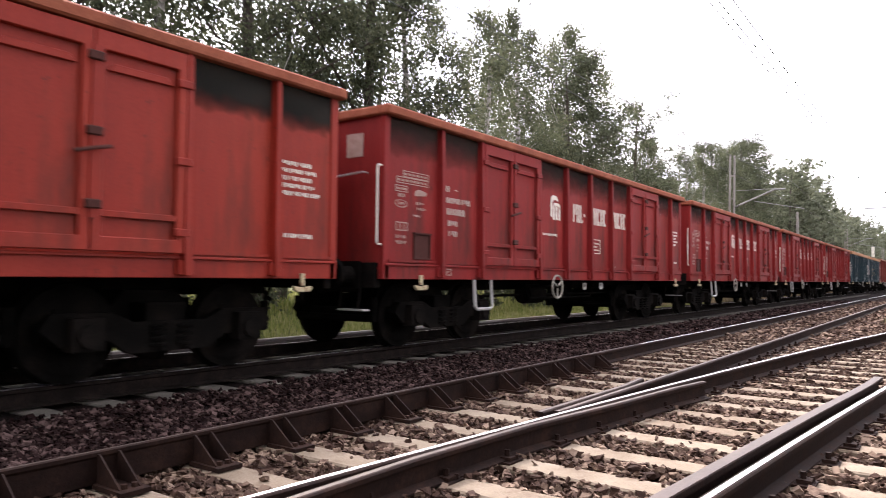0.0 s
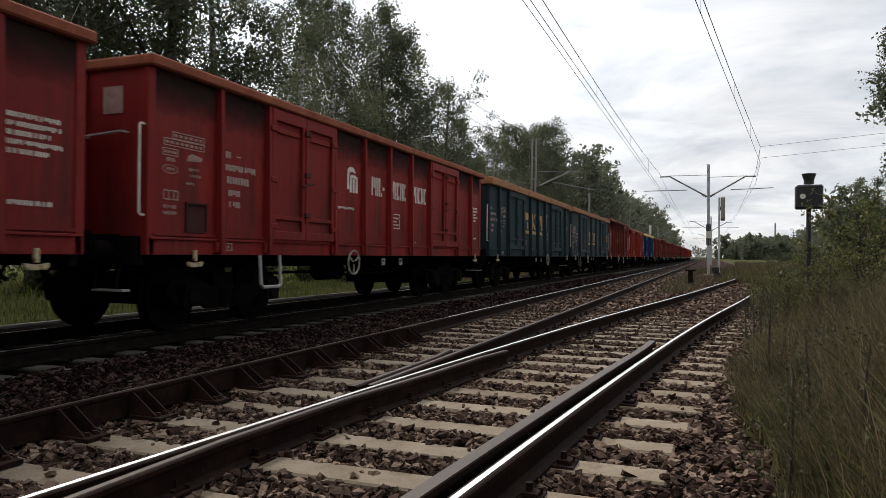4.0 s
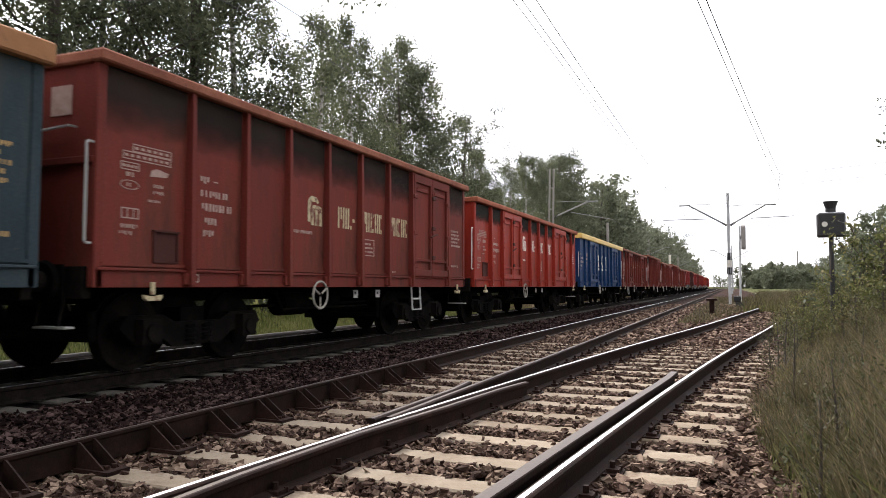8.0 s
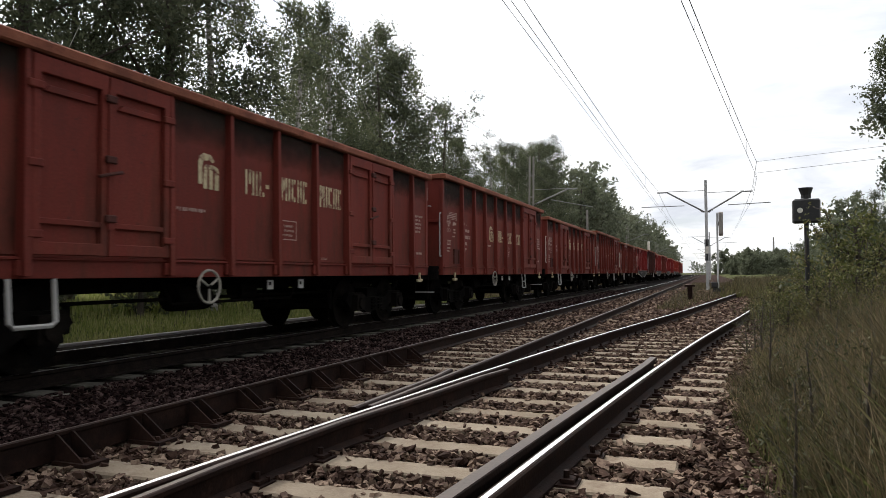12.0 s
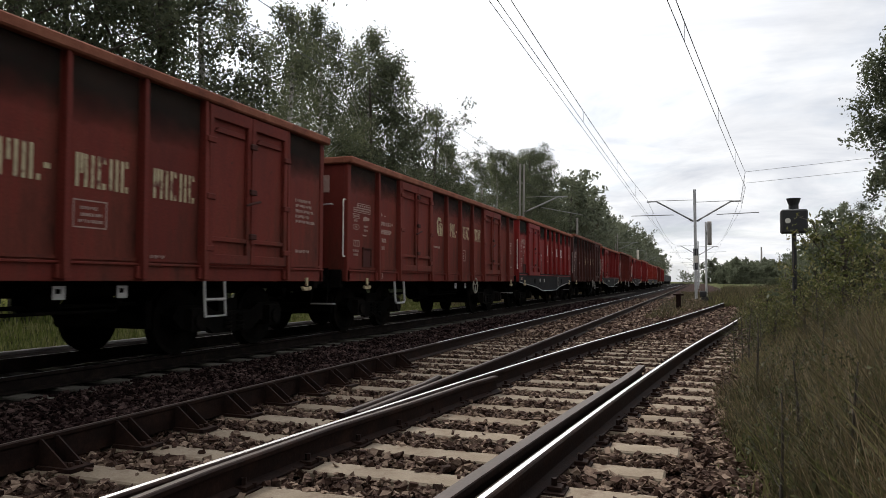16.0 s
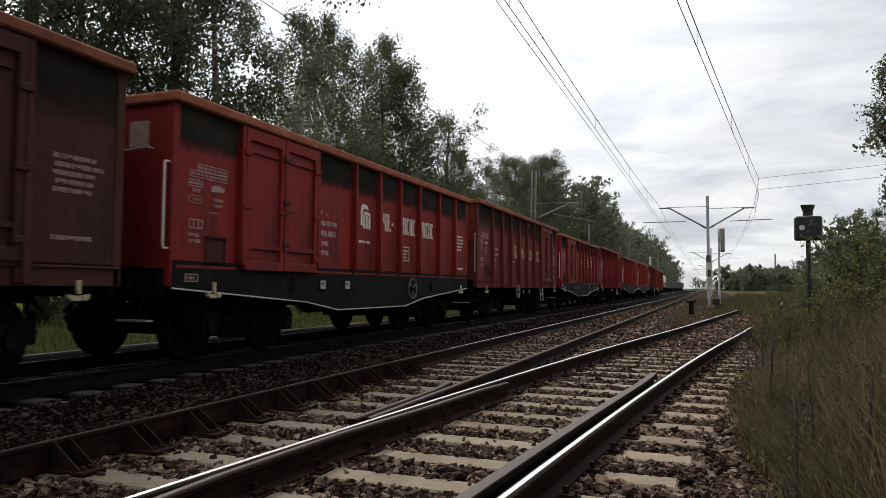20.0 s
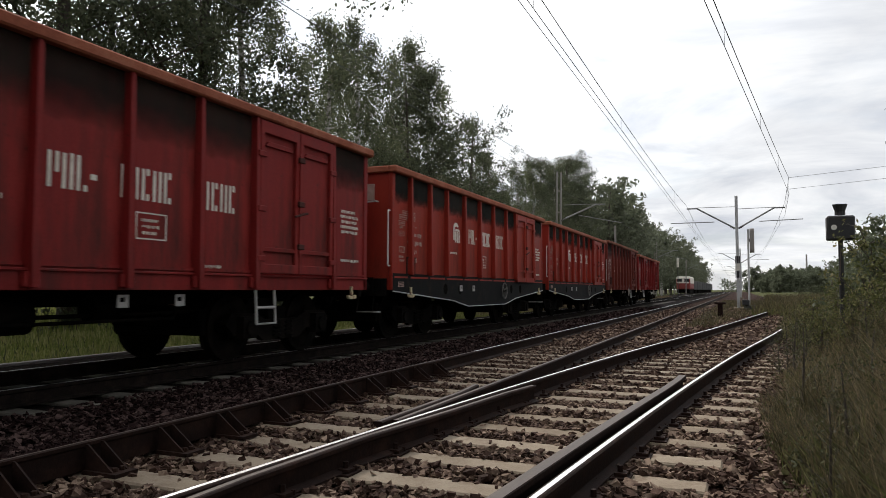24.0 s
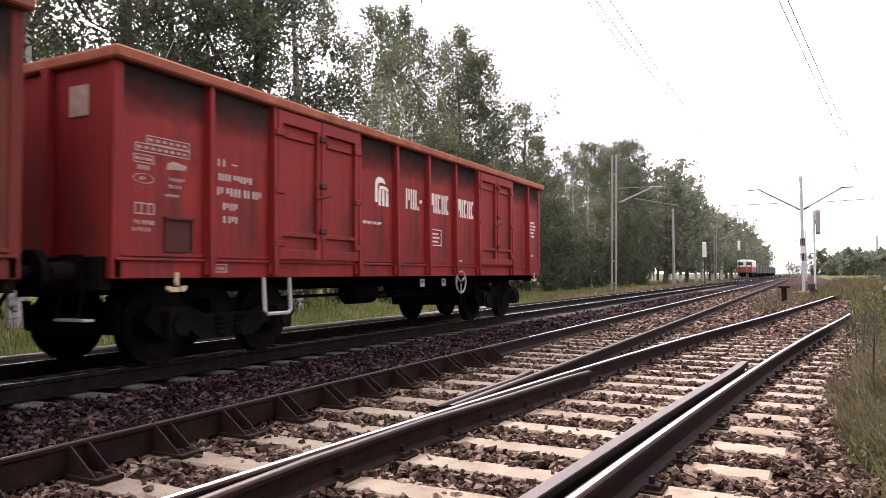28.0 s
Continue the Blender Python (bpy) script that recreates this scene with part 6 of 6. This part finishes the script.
box(bm, -0.14, 0.14, -0.075, 0.075, 2.65, 3.1)
part("band", bm, WHITE, centre, "white painted band")
for y in (110, 172, 234):
    mast(-0.05 + (y - 48) * 0.004, y, 7.35, 0, ((-1, 2.85, 5.3, 6.65, 5.75), (1, 2.65, 5.3, 6.5, 5.75)), "distant pale steel catenary mast")
for y, hh in ((45.5, 9.2), (104, 8.2), (165, 8.2)):
    mast(-10.9, y, hh, 0.8, ((1, 2.9, 6.0, 7.0, 5.8),), "weathered twin-leg catenary pole beside the train", mat=POLE, half=0.13)
bm = bmesh.new()
tube(bm, (0, 0, -0.3), (0, 0, 7.6), 0.15, 10, 0.10)
lone = thing("wooden_pole", bm, POLE, "bare weathered pole beside the track", "pole")
lone.matrix_basis = pose(-10.9, 69, -0.3)


def wire(name, pts, r, label):
    cu = bpy.data.curves.new(name, "CURVE")
    cu.dimensions, cu.bevel_depth, cu.bevel_resolution = "3D", r, 1
    sp = cu.splines.new("POLY")
    sp.points.add(len(pts) - 1)
    for p, q in zip(sp.points, pts):
        p.co = (*q, 1)
    cu.materials.append(WIRE)
    return tagged(new(name, cu), label, "overhead wire", "overhead wires")


def line(xs, supports, z_top, z_low, sag, twin=0.0):
    """A messenger wire, its contact wires and droppers; xs: the wire's place at each support, twin: the second contact wire beside the first."""
    top, low, drops = [], [], []
    for n, (a, b) in enumerate(zip(supports, supports[1:])):
        for u in span(0, 1, 0.05)[:-1]:
            y, x = a + (b - a) * u, xs[n] + (xs[n + 1] - xs[n]) * u
            top.append((x, y, z_top - 4 * sag * ((b - a) / 62) ** 2 * u * (1 - u)))
            low.append((x, y, z_low))
            if 0 < round(u * 20) % 3 == 2:
                drops.append((top[-1], low[-1]))
    wire("messenger_wire", top, 0.0095, "dark sagging messenger wire over the track")
    wire("contact_wire", low, 0.008, "dark contact wire over the track")
    if twin:
        wire("contact_wire", [(px - twin, py, pz) for px, py, pz in low], 0.007, "second contact wire beside the first")
    for p, q in drops:
        if 0 < p[1] < 60:
            wire("dropper", [p, q], 0.004, "thin dropper between the overhead wires")


masts_y = [-76, -14, 48, 110, 172, 234, 330]
line([-2.9, -2.9] + [-3.05] * 5, masts_y, 6.60, 5.68, 0.6, twin=0.13)
line([-9.6, -3.14, 2.25, 2.65, 2.8, 2.8, 2.8, 2.8], [-76, -14, 37, 48, 110, 172, 234, 330], 6.5, 5.75, 0.55)
line([TRAIN_X] * 7, [-76, -16, 45.5, 104, 165, 234, 330], 7.0, 5.75, 0.75)
for z in (6.0, 6.55):
    wire("cross_wire", [(2.28, 37.3, z), (8.0, 37.0, z + 0.38), (22, 36, z + 1.1)], 0.008, "thin cross wire towards the trees")


# ---------------------------------------------------------------- signals and lineside things
def shunting_signal(x, y):
    s = root("railway_signal", "black signal head with hooded chimney seen from behind", "railway signal", at=pose(x, y, height(x, y)))
    bm = bmesh.new()
    tube(bm, (0, 0, -0.2), (0, 0, 2.25), 0.045, 10)
    part("post", bm, DARKSTEEL, s)
    bm = bmesh.new()
    box(bm, -0.235, 0.235, -0.14, 0.14, 2.2, 2.66)
    part("head", bm, DARKSTEEL, s, bevel=0.03)
    bm = bmesh.new()
    tube(bm, (0, 0, 2.68), (0, 0, 2.74), 0.09, 12)
    tube(bm, (0, 0, 2.74), (0, 0, 2.88), 0.085, 12, 0.13)
    part("chimney", bm, DARKSTEEL, s)
    bm = bmesh.new()
    tube(bm, (-0.12, -0.139, 2.44), (-0.12, -0.146, 2.44), 0.05, 16)
    part("lens", bm, GLASS, s, "small pale glass lens")
    return s


shunting_signal(1.78, 15.2)
s = root("railway_signal", "tall colour light signal beside the mast, side view", "railway signal", at=pose(0.55, 47.0, 0.0))
bm = bmesh.new()
tube(bm, (0, 0, -0.3), (0, 0, 4.9), 0.06, 10)
part("post", bm, STEEL, s)
bm = bmesh.new()
prism(bm, [(0.18 * math.cos(a) + (0.05 if math.sin(a) > 0 else -0.03), 4.2 + 0.55 * (1 if math.sin(a) > 0 else -1) + 0.2 * math.sin(a)) for a in span(0, math.tau, math.tau / 20)[:-1]], 0.08, 0.34)
part("head", bm, POLE, s, bevel=0.02)
bm = bmesh.new()
box(bm, -0.02, 0.10, -0.04, 0.04, 4.1, 4.3)
part("bracket", bm, DARKSTEEL, s)
bm = bmesh.new()
box(bm, 0.25, 0.95, 45.8, 46.4, -0.1, 0.28)
box(bm, 0.15, 0.55, 45.75, 46.3, 0.28, 0.62)
thing("relay_box", bm, DARKSTEEL, "low black lineside equipment box beside the mast", "equipment box", bevel=0.03)
bm = bmesh.new()
box(bm, -0.10, 0.10, -0.10, 0.10, -0.2, 0.62)
box(bm, -0.22, 0.22, -0.16, 0.16, 0.60, 0.68)
stub = thing("marker_post", bm, RAILSIDE, "short rusty marker post between the tracks", "marker post", bevel=0.01)
stub.matrix_basis = pose(-0.75, 32, 0)
for x, y, h in ((-9.35, 79, 4.5), (-9.6, 127, 6.6)):
    s = root("railway_signal", "light signal on a dark post beside the far track", "railway signal", at=pose(x, y, -0.3))
    bm = bmesh.new()
    tube(bm, (0, 0, 0), (0, 0, h), 0.06, 8)
    part("post", bm, DARKSTEEL, s)
    bm = bmesh.new()
    box(bm, -0.2, 0.2, -0.1, 0.1, h - 1.3, h + 0.3)
    part("head", bm, WHITE, s, bevel=0.05)
bm = bmesh.new()
tube(bm, (0, 0, 0), (0, 0, 16), 0.5, 8, 0.3)
far_mast = thing("radio_mast", bm, POLE, "slim mast above the distant trees", "mast")
far_mast.matrix_basis = pose(26, 330, 0)


# a train standing far down the line
def standing_train(x, y):
    t = root("locomotive", "red and white locomotive standing far down the line", "locomotive", at=pose(x, y, RAIL))
    bm = bmesh.new()
    box(bm, -1.45, 1.45, 0, 14, 1.1, 3.6)
    part("body", bm, ORANGE, t, bevel=0.2)
    bm = bmesh.new()
    box(bm, -1.5, 1.5, -0.03, 13.9, 2.15, 3.95)
    part("cab", bm, WHITE, t, "white painted cab", bevel=0.3)
    bm = bmesh.new()
    for s in (-0.75, 0.75):
        box(bm, s - 0.5, s + 0.5, -0.06, -0.02, 2.75, 3.4)
    part("windscreen", bm, DARKSTEEL, t)
    bm = bmesh.new()
    box(bm, -1.3, 1.3, 0.5, 13.5, 0.3, 1.1)
    part("bogie", bm, GEAR, t)
    for k in range(9):
        wgn = root("open_wagon", "dark wagon of the standing train, far off", "freight wagon", "wagons of the standing train", at=pose(x, y + 15 + k * 14, RAIL))
        bm = bmesh.new()
        box(bm, -1.45, 1.45, 0, 12.8, 1.0, 3.2)
        part("body", bm, GRIME, wgn, bevel=0.05)
        bm = bmesh.new()
        for q in (1.0, 8.8):
            box(bm, -1.1, 1.1, q, q + 3, 0.1, 1.0)
        part("bogie", bm, GEAR, wgn)


standing_train(-11.4, 165)
siding = root("railway_track", "far siding with dark rails", "railway track", kind="structure")
for dx in (-0.752, 0.752):
    rail("rail", [(-11.4 + dx, 120), (-11.4 + dx, 420)], siding, RAILDULL)


# ---------------------------------------------------------------- movement
def motions():
    times = [0, 1, 2, 3, 4, 5, 6, 7, 8, 9, 10, 11, 12, 13, 14, 15, 16, 17, 18, 19, 20, 21, 22, 23, 24, 25, 26, 27, 28]
    for w, y0 in train:
        walk(w, [(t, pose(TRAIN_X, y0 - rolled(t), RAIL)) for t in times])
        for b in w.children:
            if not b.name.startswith("bogie"):
                continue
            by = b.matrix_basis.translation.y
            for ws in b.children:
                if not ws.name.startswith("wheelset"):
                    continue
                dy = ws.matrix_basis.translation.y
                # the wheels turn while the wagon passes the place
                rows = [(0, 0)]
                for k in range(1, 28 * FPS):
                    t = k / FPS
                    if -4 < y0 + by - rolled(t) < 34:
                        rows.append((t, rolled(t)))
                if len(rows) < 2:
                    continue
                s0 = rows[1][1]
                rows = [(0, pose(0, dy, 0.46))] + [(t, pose(0, dy, 0.46, math.degrees((s - s0) / 0.46) % 360)) for t, s in rows[1:]]
                if rows[-1][0] < 28:
                    rows.append((28, rows[-1][1]))
                walk(ws, rows)


motions()
